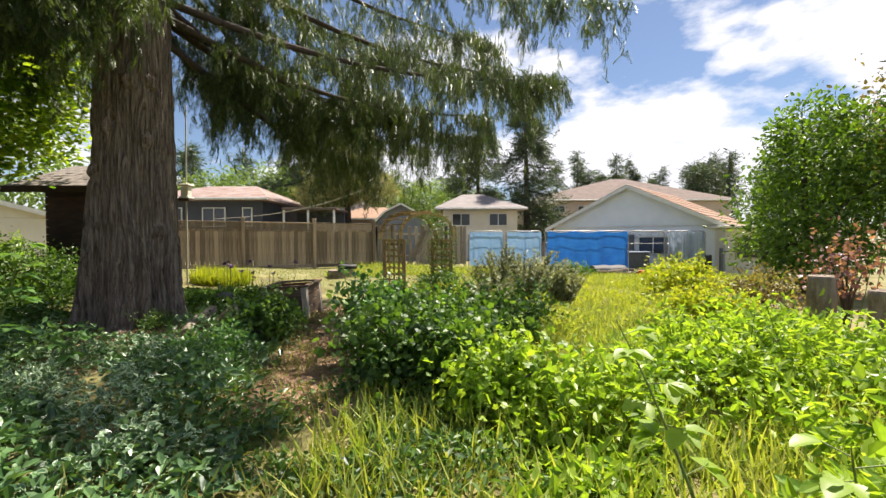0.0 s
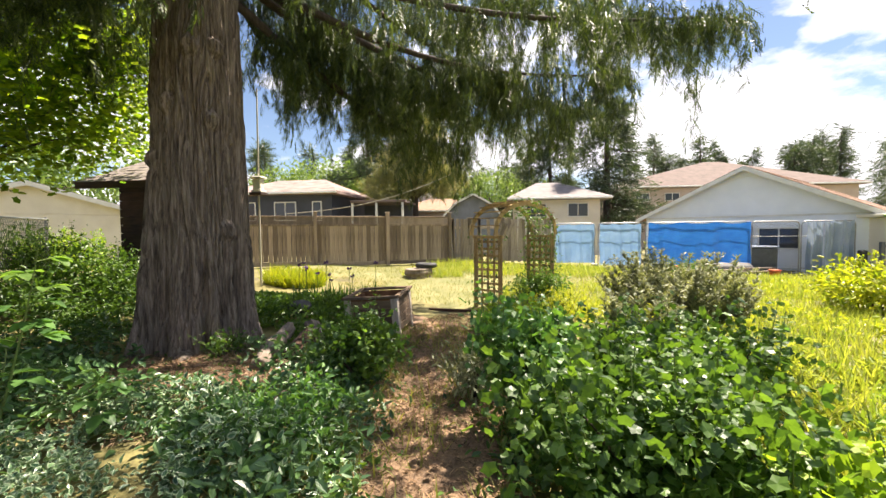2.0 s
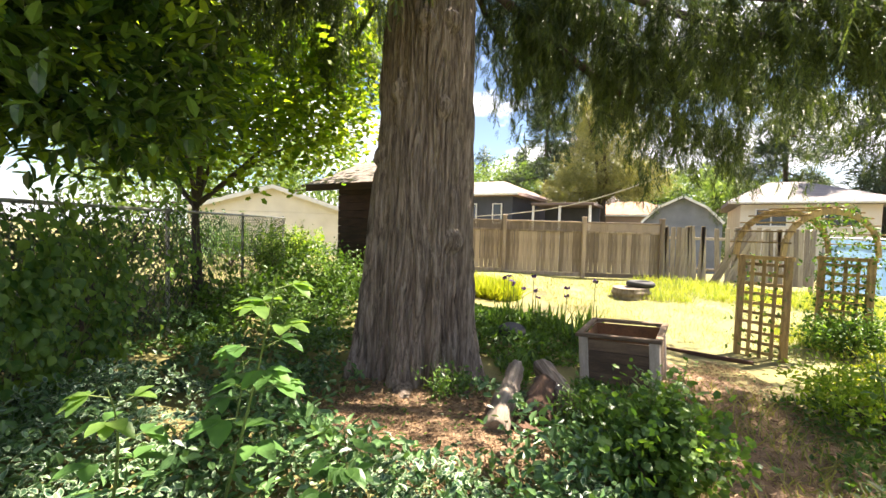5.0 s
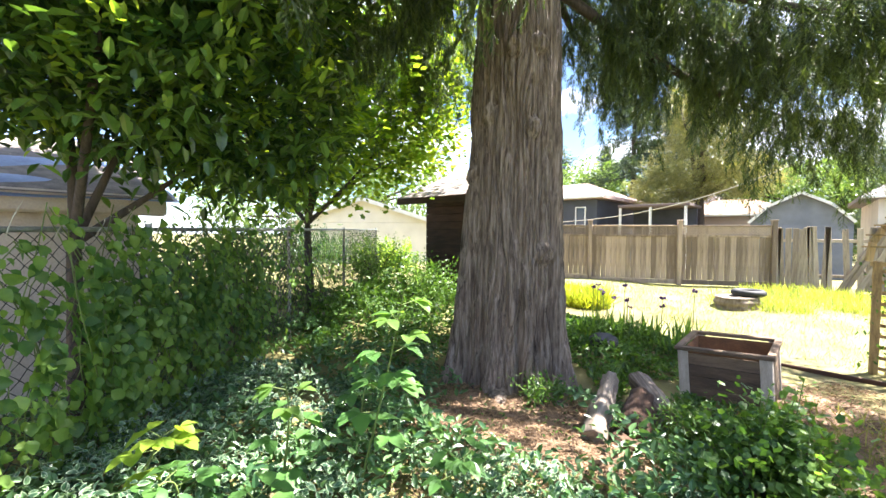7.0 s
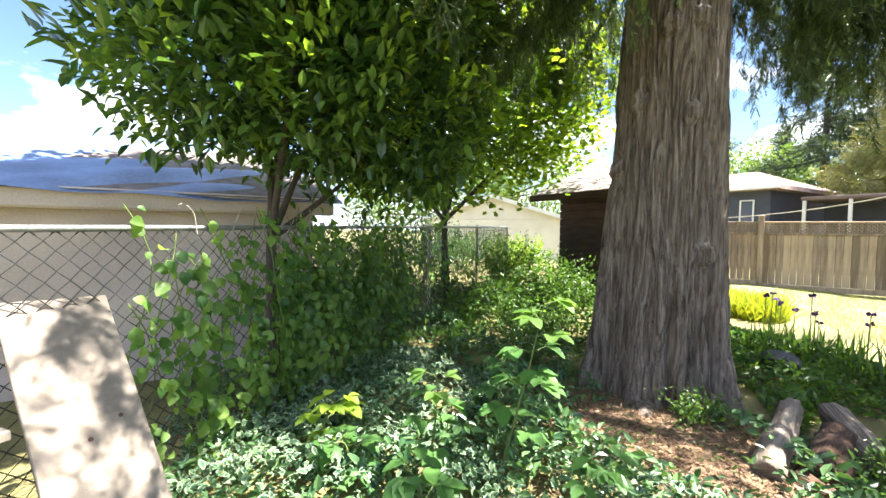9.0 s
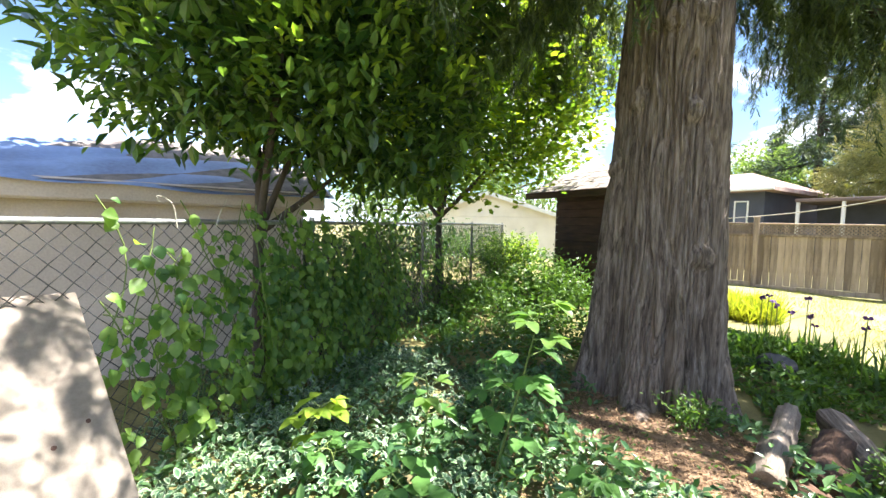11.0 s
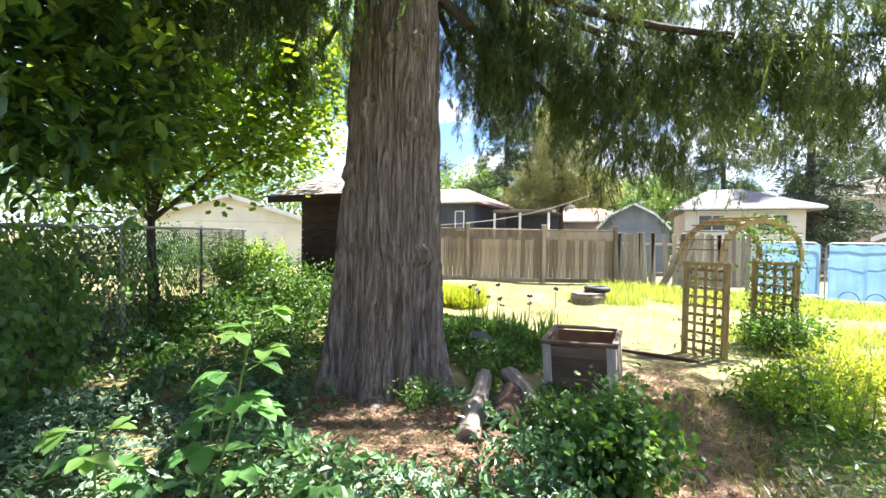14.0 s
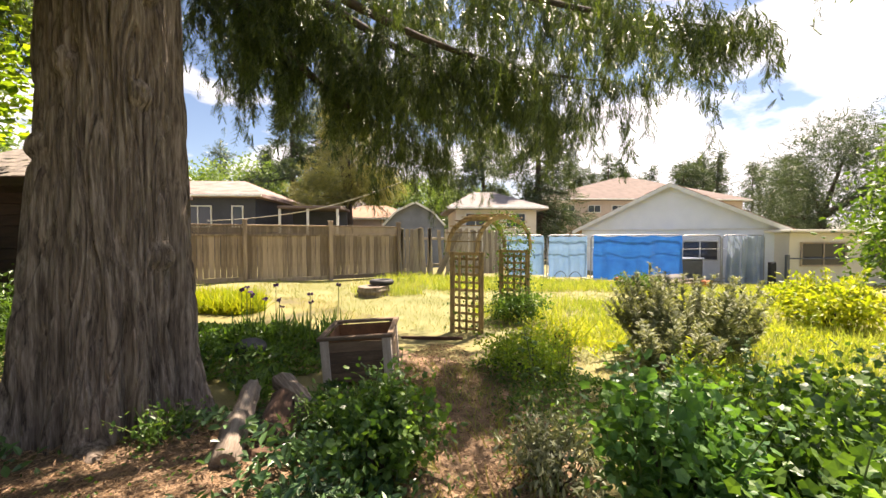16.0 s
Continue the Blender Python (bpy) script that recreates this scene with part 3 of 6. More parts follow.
wood_fence = empty("board_fence", pose(*P1, 0.5), "weathered brown board fence topped with diagonal lattice", "fence", kind="structure")
inv = wood_fence.matrix_world.inverted()
TOP = 2.3
for k, (a, b) in enumerate(zip(FENCE_POSTS[:-1], FENCE_POSTS[1:])):
    L = float(np.linalg.norm(b - a))
    base = inv @ pose(a[0], a[1], 0, 0, 0, math.degrees(FA))
    z0 = min(gz(*a), gz(*b)) + 0.05
    top = TOP - (0.03 if k == 4 else 0)
    for name, lo, hi, bev in (("top_rail", (0.05, -0.035, top - 0.10), (L - 0.05, 0.035, top - 0.06), 0.006), ("mid_rail", (0.05, -0.04, top - 0.42), (L - 0.05, 0.03, top - 0.35), 0.006),
                              ("kick_board", (0.05, -0.035, z0), (L - 0.05, 0.01, z0 + 0.14), 0.005)):
        part(name, boxed(lo, hi, bev), M_FENCE, wood_fence).matrix_basis = base
    part("lattice", lattice_panel(L - 0.1, 0.25, 0.085, 0.032, 0.008), M_FENCE, wood_fence).matrix_basis = base @ pose(0.05, -0.01, top - 0.35)
    n = int((L - 0.1) / 0.145)
    for i in range(n):
        jit = rng.normal(0, 0.004, 3)
        shared("board", ("fb", k), lambda: boxed((0.002, -0.014, z0 + 0.14 - 0.5), (0.143, 0.006, top - 0.42 - 0.5), 0.004), M_FENCE, wood_fence,
               base @ pose(0.05 + i * (L - 0.1) / n, 0.012 + jit[0], 0.5 + jit[1], 0, jit[2] * 30, 0))
for a in FENCE_POSTS:
    post = shared("post", "fp", lambda: box(boxed((-0.06, -0.1, -0.4), (0.06, 0.05, 1.86), 0.008), (-0.072, -0.112, 1.86), (0.072, 0.062, 1.9), 0.01), M_FENCE, wood_fence,
                  inv @ pose(a[0], a[1], 0.5, 0, 0, math.degrees(FA)))

# older picket run between the board fence and the tarps, some boards leaning
old_fence = empty("picket_fence", pose(*P3, 0.4), "old greyed picket fence with leaning loose boards", "fence", kind="structure")
inv2 = old_fence.matrix_world.inverted()
OE = np.array((0.6, 20.6))
OD = (OE - P3) / np.linalg.norm(OE - P3)
OL, OA = float(np.linalg.norm(OE - P3)), math.degrees(math.atan2(OD[1], OD[0]))
for z in (0.75, 1.75):
    part("rail", boxed((0, 0.02, z), (OL, 0.06, z + 0.09), 0.006), M_OLDWOOD, old_fence).matrix_basis = inv2 @ pose(*P3, 0, 0, 0, OA)
for i in range(int(OL / 0.135)):
    lean = rng.normal(0, 2) + (24 if i in (10, 11, 13) else 0)
    q = P3 + OD * (0.1 + i * 0.135)
    shared("board", "ob", lambda: boxed((-0.068, -0.01, 0.12), (0.068, 0.012, 1.9), 0.004), M_OLDWOOD, old_fence, inv2 @ pose(q[0], q[1] - (0.05 if lean > 15 else 0), 0.27 + rng.normal(0, 0.03), 0, lean, OA))
for q in (0.03, 2.3, OL):
    shared("post", "op", lambda: boxed((-0.05, 0.03, -0.2), (0.05, 0.13, 2.0), 0.008), M_OLDWOOD, old_fence, inv2 @ pose(*(P3 + OD * q), 0.2, 0, 0, OA))


# ---- tarp screens on steel fence panels ----
def sheet(width, tall, folds, sag, seed, nx=46, nz=26):
    """A hanging tarp with folds and a sagging upper edge."""
    r = np.random.default_rng(seed)
    u, w = np.meshgrid(np.linspace(0, 1, nx), np.linspace(0, 1, nz), indexing="ij")
    y = sum(folds / (k + 1) * np.sin((3 + 4 * k) * u * math.pi + r.uniform(0, 6) + w * r.uniform(-1.5, 1.5)) for k in range(4)) * (0.4 + 0.8 * (1 - w))
    z = tall * w - sag * np.abs(np.sin(u * math.pi * 3)) * w ** 3
    x = width * u + 0.012 * np.sin(w * 9 + seed)
    v = np.stack([x, y, z], -1).reshape(-1, 3)
    i, j = np.meshgrid(np.arange(nx - 1), np.arange(nz - 1), indexing="ij")
    f = np.stack([i * nz + j, (i + 1) * nz + j, (i + 1) * nz + j + 1, i * nz + j + 1], -1).reshape(-1, 4)
    return v, f


def steel_panel(x0, x1, y, z0, z1, mesh_wire=False):
    """A free-standing steel fence panel: a bent tube frame with or without wire."""
    ob = empty("steel_barrier", pose(x0, y, z0), "galvanised steel tube barrier with rounded corners", "barrier", "steel barriers")
    w, h, c = x1 - x0, z1 - z0, 0.14
    pts = [(0, 0, 0), (0, 0, h - c), (c * .3, 0, h - c * .3), (c, 0, h), (w - c, 0, h), (w - c * .3, 0, h - c * .3), (w, 0, h - c), (w, 0, 0)]
    grid_mesh("frame", *tube(pts, 0.024, 8), M_GALV, ob)
    grid_mesh("crossbar", *tube([(0, 0, h * .12), (w, 0, h * .12)], 0.018, 8), M_GALV, ob)
    grid_mesh("crossbar", *tube([(0, 0, h * .72), (w, 0, h * .72)], 0.014, 8), M_GALV, ob)
    for x in (0.0, w):
        part("foot", boxed((x - 0.09, -0.28, -0.02), (x + 0.09, 0.28, 0.07), 0.02), M_CONCRETE, ob)
    if mesh_wire:
        pcs = []
        for s in (1, -1):
            for q in np.arange(-h, w, 0.10):
                a, b = max(q, 0), min(q + h, w)
                if b - a > 0.02:
                    za, zb = a - q, b - q
                    pcs.append(tube([(a, 0, za if s > 0 else h - za), (b, 0, zb if s > 0 else h - zb)], 0.0035, 4))
        grid_mesh("wire_mesh", *joined(pcs), M_WIRE, ob)
    return ob


TY = 20.45
for x0, x1, wire in ((0.75, 2.35, False), (2.5, 4.15, False), (4.35, 8.2, False), (8.3, 10.0, True), (10.1, 11.95, False)):
    steel_panel(x0, x1, TY + 0.02 * x0, gz(x0, TY), 1.93, wire)
for x0, x1, zt, mat, fold, sag, lab in ((0.78, 2.3, 1.9, M_TARPPALE, 0.02, 0.03, "pale blue tarp tied over a steel fence panel"), (2.52, 4.1, 1.9, M_TARPPALE, 0.025, 0.04, "pale sun-bleached blue tarp on a fence panel"),
                                        (4.4, 8.15, 1.93, M_TARPBLUE, 0.045, 0.07, "bright blue tarp hung with shallow folds"), (10.2, 10.75, 1.98, M_TARPGREY, 0.09, 0.1, "crumpled translucent grey tarp strip"),
                                        (10.8, 11.85, 1.98, M_TARPGREY, 0.11, 0.12, "crumpled grey-blue tarp hanging in folds")):
    zb = gz(x0, TY) + (0.12 if mat is not M_TARPGREY else 0.02)
    ob = grid_mesh("tarp", *sheet(x1 - x0, zt - zb, fold, sag, int(x0 * 10)), mat)
    ob.matrix_world = pose(x0, TY + 0.02 * x0 - 0.14, zb)
    tagged(ob, lab, "tarp", "tarps")


# ---- houses ----
def prism(bm, profile, y0, y1, m=None):
    """A prism over an (x, z) outline from y0 to y1."""
    m = m or Matrix()
    a = [bm.verts.new(m @ Vector((x, y0, z))) for x, z in profile]
    b = [bm.verts.new(m @ Vector((x, y1, z))) for x, z in profile]
    bm.faces.new(a)
    bm.faces.new(list(reversed(b)))
    for i in range(len(a)):
        k = (i + 1) % len(a)
        bm.faces.new((a[k], a[i], b[i], b[k]))
    bmesh.ops.recalc_face_normals(bm, faces=bm.faces)
    return bm


def siding(width, z0, z1, step=0.2, slope=None):
    """Lap siding: overlapping tilted boards on a wall in the xz plane, or up to a gable line slope(z) -> (x0, x1)."""
    bm = bmesh.new()
    z = z0
    while z < z1 - 0.02:
        t = min(z + step, z1)
        lo, hi = (slope(z), slope(t)) if slope else ((0, width), (0, width))
        pts = [(lo[0], -0.03, z), (lo[1], -0.03, z), (hi[1], -0.008, t), (hi[0], -0.008, t)]
        back = [(lo[0], 0, z), (lo[1], 0, z)]
        v = [bm.verts.new(p) for p in pts + back]
        bm.faces.new(v[:4])
        bm.faces.new((v[4], v[5], v[1], v[0]))
        z = t
    return bm


def house_window(parent, x, z, w, h, y=-0.03, bars=1, frame_mat=None):
    win = empty("window", Matrix(), "", "")
    for key in ("label", "category"):
        if key in win:
            del win[key]
    win.parent = parent
    win.matrix_basis = pose(x, y, z)
    f = 0.06
    fr = bmesh.new()
    for lo, hi in (((0, -0.05, 0), (w, 0.02, f)), ((0, -0.05, h - f), (w, 0.02, h)), ((0, -0.05, f), (f, 0.02, h - f)), ((w - f, -0.05, f), (w, 0.02, h - f))):
        box(fr, lo, hi, 0.006)
    for i in range(bars):
        c = w * (i + 1) / (bars + 1)
        box(fr, (c - 0.025, -0.04, f), (c + 0.025, 0.01, h - f))
    part("window_frame", fr, frame_mat or M_TRIM, win)
    part("pane", boxed((f, -0.012, f), (w - f, 0.004, h - f)), M_GLASS, win)
    return win


def roof_slabs(ob, profile_left, peak, profile_right, y0, y1, thick, mat, rows=9):
    """Two roof slopes with courses of shingles, over an (x, z) gable outline."""
    for a in (profile_left, profile_right):
        d = Vector((peak[0] - a[0], 0, peak[1] - a[1]))
        nrm = Vector((-d.z, 0, d.x)).normalized() * (1 if d.x > 0 else -1)
        for i in range(rows):
            p, q = Vector((a[0], 0, a[1])) + d * (i / rows), Vector((a[0], 0, a[1])) + d * ((i + 1) / rows)
            t0, t1 = nrm * (thick + 0.025), nrm * thick
            pts = [p, q, q + t1, p + t0]
            part("shingle_course", prism(bmesh.new(), [(v.x, v.z) for v in pts], y0, y1), mat, ob)


def gable_house(name, m, w, depth, eave, peak_x, peak_z, wall, roof, label, over=0.35, lap=0.0):
    """A house whose gable faces the yard, standing from x 0 to w, with its front at y 0."""
    ob = empty(name, m, label, "house")
    part("wall", prism(bmesh.new(), [(0, -0.6), (w, -0.6), (w, eave), (peak_x, peak_z), (0, eave)], 0, depth), wall, ob)
    k0, k1 = (peak_z - eave) / peak_x, (peak_z - eave) / (w - peak_x)
    if lap:
        part("siding", siding(w, -0.3, eave, lap), wall, ob)
        part("siding", siding(w, eave + 0.02, peak_z, lap, lambda z: ((z - eave) / k0, w - (z - eave) / k1)), wall, ob)
    roof_slabs(ob, (-over, eave - over * k0), (peak_x, peak_z), (w + over, eave - over * k1), -0.35, depth + 0.35, 0.10, roof)
    bm = bmesh.new()
    for a in ((-over, eave - over * k0), (w + over, eave - over * k1)):
        dz = 0.16
        prism(bm, [(a[0], a[1] - dz + .06), (a[0], a[1] + 0.10), (peak_x, peak_z + 0.10), (peak_x, peak_z - dz + .06)], -0.39, -0.352)
    part("barge_board", bm, M_TRIM, ob)
    return ob


def hip_house(name, m, w, depth, eave, ridge_z, wall, roof, label, over=0.45, ridge=(0.35, 0.65), base=-0.6):
    ob = empty(name, m, label, "house")
    part("wall", boxed((0, 0, base), (w, depth, eave)), wall, ob)
    o, bm = over, bmesh.new()
    lo = [bm.verts.new(p) for p in ((-o, -o, eave - 0.05), (w + o, -o, eave - 0.05), (w + o, depth + o, eave - 0.05), (-o, depth + o, eave - 0.05))]
    hi = [bm.verts.new((v.co.x, v.co.y, eave + 0.12)) for v in lo]
    r0, r1 = bm.verts.new((w * ridge[0], depth / 2, ridge_z)), bm.verts.new((w * ridge[1], depth / 2, ridge_z))
    bm.faces.new(list(reversed(lo)))
    for i in range(4):
        k = (i + 1) % 4
        bm.faces.new((lo[i], lo[k], hi[k], hi[i]))
    bm.faces.new((hi[0], hi[1], r1, r0))
    bm.faces.new((hi[1], hi[2], r1))
    bm.faces.new((hi[2], hi[3], r0, r1))
    bm.faces.new((hi[3], hi[0], r0))
    part("roof", bm, roof, ob)
    part("gutter", boxed((-o, -o - 0.1, eave - 0.03), (w + o, -o - 0.004, eave + 0.09), 0.02), M_TRIM, ob)
    return ob


GZ0 = -0.2
workshop = gable_house("garage", pose(6.48, 26.7, GZ0, 0, 0, -45), 8.65, 8.0, 2.5, 4.5, 4.6, M_SIDING, M_ROOF_ORANGE, "pale blue-white lap-sided garage with tan shingle roof", 0.4, 0.19)
part("trim", boxed((0, -0.06, 2.38), (8.65, -0.031, 2.46), 0.005), M_TRIM, workshop)
part("door", boxed((3.9, -0.07, 0.0), (4.8, -0.035, 2.0), 0.01), M_BINGREY, workshop, "grey side door")
house_window(workshop, 5.0, 0.95, 1.5, 0.95, -0.04)

lean_to = empty("low_outbuilding", pose(12.45, 20.0, -0.3), "low white outbuilding with a sliding window", "outbuilding")
part("wall", boxed((0, 0, 0), (6.0, 4.0, 2.32)), M_CREAM, lean_to)
part("siding", siding(6.0, 0.05, 2.3, 0.16), M_CREAM, lean_to)
part("roof", boxed((-0.25, -0.3, 2.34), (6.3, 4.2, 2.46), 0.02), M_CREAM, lean_to)
house_window(lean_to, 0.45, 0.95, 2.0, 1.0, -0.035, 1, M_OLDWOOD)
house_window(lean_to, 3.4, 0.95, 1.2, 1.0, -0.035, 1, M_OLDWOOD)
rail = empty("pipe_rail", pose(12.0, 19.6, gz(12, 19.6)), "dark pipe handrail on two posts beside the outbuilding", "railing")
grid_mesh("rail", *tube([(0, 0, 1.15), (4.4, 0, 1.15)], 0.03, 8), M_BINGREY, rail)
for x in (0.0, 4.4):
    part("post", boxed((x - 0.06, -0.06, -0.1), (x + 0.06, 0.06, 1.3), 0.01), M_BINGREY, rail)
bollard = empty("bollard", pose(11.55, 19.8, gz(11.55, 19.8)), "short dark post beside the tarps", "bollard")
part("post", boxed((-0.12, -0.1, -0.05), (0.12, 0.1, 1.0), 0.03), M_BLACK, bollard)

two_storey = hip_house("two_storey_house", pose(8.0, 40.0, 0), 19.0, 10.0, 5.2, 8.0, M_BEIGE, M_ROOF_BROWN, "beige two-storey house with a brown hip roof", 0.5, (0.51, 0.58))
for x in (2.0, 4.4, 6.6, 8.4):
    house_window(two_storey, x, 4.05, 1.2, 0.7)
# a solid dark box standing out from the wall, no opening behind it
part("balcony_recess", boxed((0.1, -0.25, 3.2), (1.4, -0.02, 5.0), 0.01), M_SHED, two_storey, "dark box on the upper wall")
part("eave_band", boxed((-0.2, -0.6, 2.75), (9, -0.05, 2.95), 0.02), M_BEIGE, two_storey)
low_white = hip_house("bungalow", pose(-0.4, 30.0, 0.0), 5.2, 7.0, 3.65, 5.1, M_CREAM, M_ROOF_GREY, "low cream bungalow with a pale grey hip roof", 0.6, (0.3, 0.6))
for x in (0.6, 3.2):
    house_window(low_white, x, 2.5, 1.3, 0.9)
barn = empty("garden_barn", pose(-4.6, 26.0, 0.2), "small grey gambrel-roofed garden barn", "shed")
prof = [(0, -0.5), (3.2, -0.5), (3.2, 2.25), (2.55, 2.95), (1.65, 3.45), (0.65, 2.95), (0, 2.25)]
part("wall", prism(bmesh.new(), prof, 0, 4.0), M_GREYBARN, barn)
part("siding", siding(3.2, 0.0, 2.2, 0.2), M_GREYBARN, barn)
for a, b in zip(prof[2:6], prof[3:7]):
    d = Vector((b[0] - a[0], b[1] - a[1])).normalized()
    nn = Vector((d.y, -d.x)) * -0.08
    nn = nn if nn.y > 0 or abs(nn.x) > 0.05 else -nn
    c = Vector((1.6, 1.6))
    nn = nn if (Vector(a) - c).dot(nn) > 0 else -nn
    part("roof", prism(bmesh.new(), [a, b, (b[0] + nn.x, b[1] + nn.y), (a[0] + nn.x, a[1] + nn.y)], -0.25, 4.2), M_ROOF_BROWN, barn)
    part("barge_board", prism(bmesh.new(), [a, b, (b[0] + nn.x * 1.3, b[1] + nn.y * 1.3), (a[0] + nn.x * 1.3, a[1] + nn.y * 1.3)], -0.3, -0.253), M_TRIM, barn)
navy = hip_house("bungalow", pose(-18.5, 26.0, 0), 7.2, 8.0, 3.95, 5.3, M_NAVY, M_ROOF_FADED, "dark blue bungalow with a pale hip roof and white windows", 0.55, (0.25, 0.7))
for x, w, b in ((1.0, 1.4, 1), (3.6, 1.4, 1), (6.0, 0.6, 0)):
    house_window(navy, x, 2.35, w, 1.15, -0.03, b)
porch = empty("porch", pose(-10.4, 26.6, 0.2), "dark covered porch on white posts", "porch")
part("roof", boxed((0, 0, 3.2), (3.4, 3, 3.35), 0.02), M_ROOF_BROWN, porch)
part("wall", boxed((0.1, 2.4, -0.2), (3.3, 2.6, 3.18)), M_NAVY, porch)
for x in (0.1, 1.6, 3.2):
    part("post", boxed((x - 0.06, 0.06, -0.2), (x + 0.06, 0.18, 3.2), 0.01), M_TRIM, porch)
white_far = gable_house("house", pose(-12.0, 38.0, 0), 4.6, 8.0, 4.3, 2.9, 6.4, M_SIDING, M_ROOF_GREY, "white two-storey house seen between trees", 0.3)
orange_far = hip_house("bungalow", pose(-9.2, 33.0, 0), 6.0, 6.0, 3.1, 4.3, M_BEIGE, M_ROOF_ORANGE, "bungalow with a weathered orange roof", 0.5)
cream = gable_house("garage", pose(-24.0, 15.0, 0.2, 0, 0, 42), 8.0, 7.0, 2.35, 4.0, 3.6, M_CREAM, M_ROOF_GREY, "cream garage with a low gable beyond the wire fence", 0.4, 0.2)

# ---- stucco garage with the tarped roof, behind the wire fence ----
side_garage = empty("garage", pose(-8.0, -2.0, 0.2), "tan stucco garage with a blue-grey tarp on its roof", "garage")
part("wall", boxed((-5.0, 0, -0.4), (0, 6.9, 2.02)), M_STUCCO, side_garage)
part("fascia", boxed((0.05, -0.2, 1.86), (0.22, 7.1, 2.06), 0.02), M_STUCCO, side_garage, "stained tan fascia")


def draped_roof():
    nx, nyy = 40, 60
    u, w = np.meshgrid(np.linspace(0, 1, nx), np.linspace(0, 1, nyy), indexing="ij")
    r = np.random.default_rng(5)
    x = 0.3 - 2.9 * u
    y = -0.3 + 7.5 * w
    z = 2.08 + 1.1 * u - 0.06 * w * 1.5
    for i in range(9):
        cx, cy, a = r.uniform(0, 1), r.uniform(0, 1), r.uniform(-1, 1)
        z += 0.022 * np.sin(10 * (u - cx) + 14 * a * (w - cy)) * np.exp(-((u - cx) ** 2 + (w - cy) ** 2) * 7)
    z += 0.018 * np.sin(26 * u + 9 * np.sin(5 * w)) * np.exp(-((w - 0.8) / 0.25) ** 2)
    v = np.stack([x, y, z], -1).reshape(-1, 3)
    i, j = np.meshgrid(np.arange(nx - 1), np.arange(nyy - 1), indexing="ij")
    return v, np.stack([i * nyy + j, i * nyy + j + 1, (i + 1) * nyy + j + 1, (i + 1) * nyy + j], -1).reshape(-1, 4)


grid_mesh("roof_tarp", *draped_roof(), M_ROOFTARP, side_garage)
part("roof", prism(bmesh.new(), [(0.25, 2.03), (-2.6, 3.1), (-5.3, 2.03)], -0.3, 7.15), M_SHINGLE, side_garage)

# ---- dark shed beside the cedar ----
shed = empty("shed", pose(-9.45, 10.95, 0.5), "dark brown wooden shed with a shingled roof", "shed")
part("wall", boxed((-0.2, 0, -0.3), (1.35, 1.9, 2.2)), M_SHED, shed)
for i in range(13):
    part("plank", boxed((-0.23, -0.035, -0.05 + i * 0.175), (1.38, -0.004, 0.115 + i * 0.175), 0.006), M_SHED, shed)
    part("plank", boxed((-0.235, -0.03, -0.05 + i * 0.175), (-0.204, 1.93, 0.115 + i * 0.175), 0.006), M_SHED, shed)
for i in range(7):
    y0, z0 = -0.6 + i * 0.25, 2.2 + i * 0.105
    for k in range(11):
        shared("shingle", "sh", lambda: boxed((0, 0, 0), (0.213, 0.3, 0.03), 0.004), M_SHINGLE, shed, pose(-0.62 + k * 0.22, y0, z0 + rng.normal(0, 0.004), 22, 0, rng.normal(0, 0.6)))
part("fascia", boxed((-0.62, -0.63, 2.08), (1.8, -0.6, 2.22), 0.006), M_SHED, shed)

# ---- chain-link fence ----
CA, CB = np.array((-5.2, 2.5)), np.array((-12.2, 11.45))
CD = CB - CA
CL = float(np.linalg.norm(CD))
CD /= CL
CANG = math.degrees(math.atan2(CD[1], CD[0]))
chain = empty("chain_link_fence", pose(CA[0], CA[1], 0.3, 0, 0, CANG), "weathered chain-link fence with a steel top rail", "fence", kind="structure")
RISE = 0.14 / CL


def rail_z(s):
    return 1.58 + RISE * s


grid_mesh("top_rail", *tube([(s, 0, rail_z(s)) for s in np.linspace(-2.5, CL, 12)], 0.019, 10), M_GALV, chain)
for s in (-2.4, 0.2, 2.9, 5.6, 8.3, CL):
    grid_mesh("post", *tube([(s, 0.03, -0.4), (s, 0.03, rail_z(s) + 0.05)], 0.026, 10), M_GALV, chain)
pieces, pitch, tall = [], 0.105, 1.5
for k, s in enumerate(np.arange(-2.5, CL, pitch / 2)):
    zs = np.arange(0, tall + 0.01, pitch / 2)
    odd = np.arange(len(zs)) % 2
    pts = np.stack([s + pitch / 2 * 1.03 * (odd if k % 2 == 0 else 1 - odd), 0.005 * (1 - 2 * odd), zs + 0.1 + RISE * s], -1)
    pieces.append(tube(pts, 0.0042 if s < 5 else 0.005, 4))
grid_mesh("wire_mesh", *joined(pieces), M_WIRE, chain)

# ---- arbor ----
AL1, AU, AS = np.array((-2.05, 12.3)), np.array((0.54, -0.28)), np.array((1.25, 1.25))
AG = -0.12
arbor = empty("arbor", pose(AL1[0], AL1[1], AG), "weathered timber garden arbor with trellis sides and an arched top", "arbor")


def beam(name, p, q, w, h, mat, parent, origin, up=(0, 0, 1)):
    """A square-edged bar from p to q."""
    p, q = Vector(p) - Vector(origin), Vector(q) - Vector(origin)
    d = q - p
    x = d.normalized()
    y = Vector(up).cross(x)
    y = y.normalized() if y.length > 1e-4 else Vector((0, 1, 0))
    z = x.cross(y)
    rot = Matrix((x, y, z)).transposed().to_4x4()
    return part(name, boxed((0, -w / 2, -h / 2), (d.length, w / 2, h / 2), min(w, h) * 0.12, Matrix.Translation(p) @ rot), mat, parent)


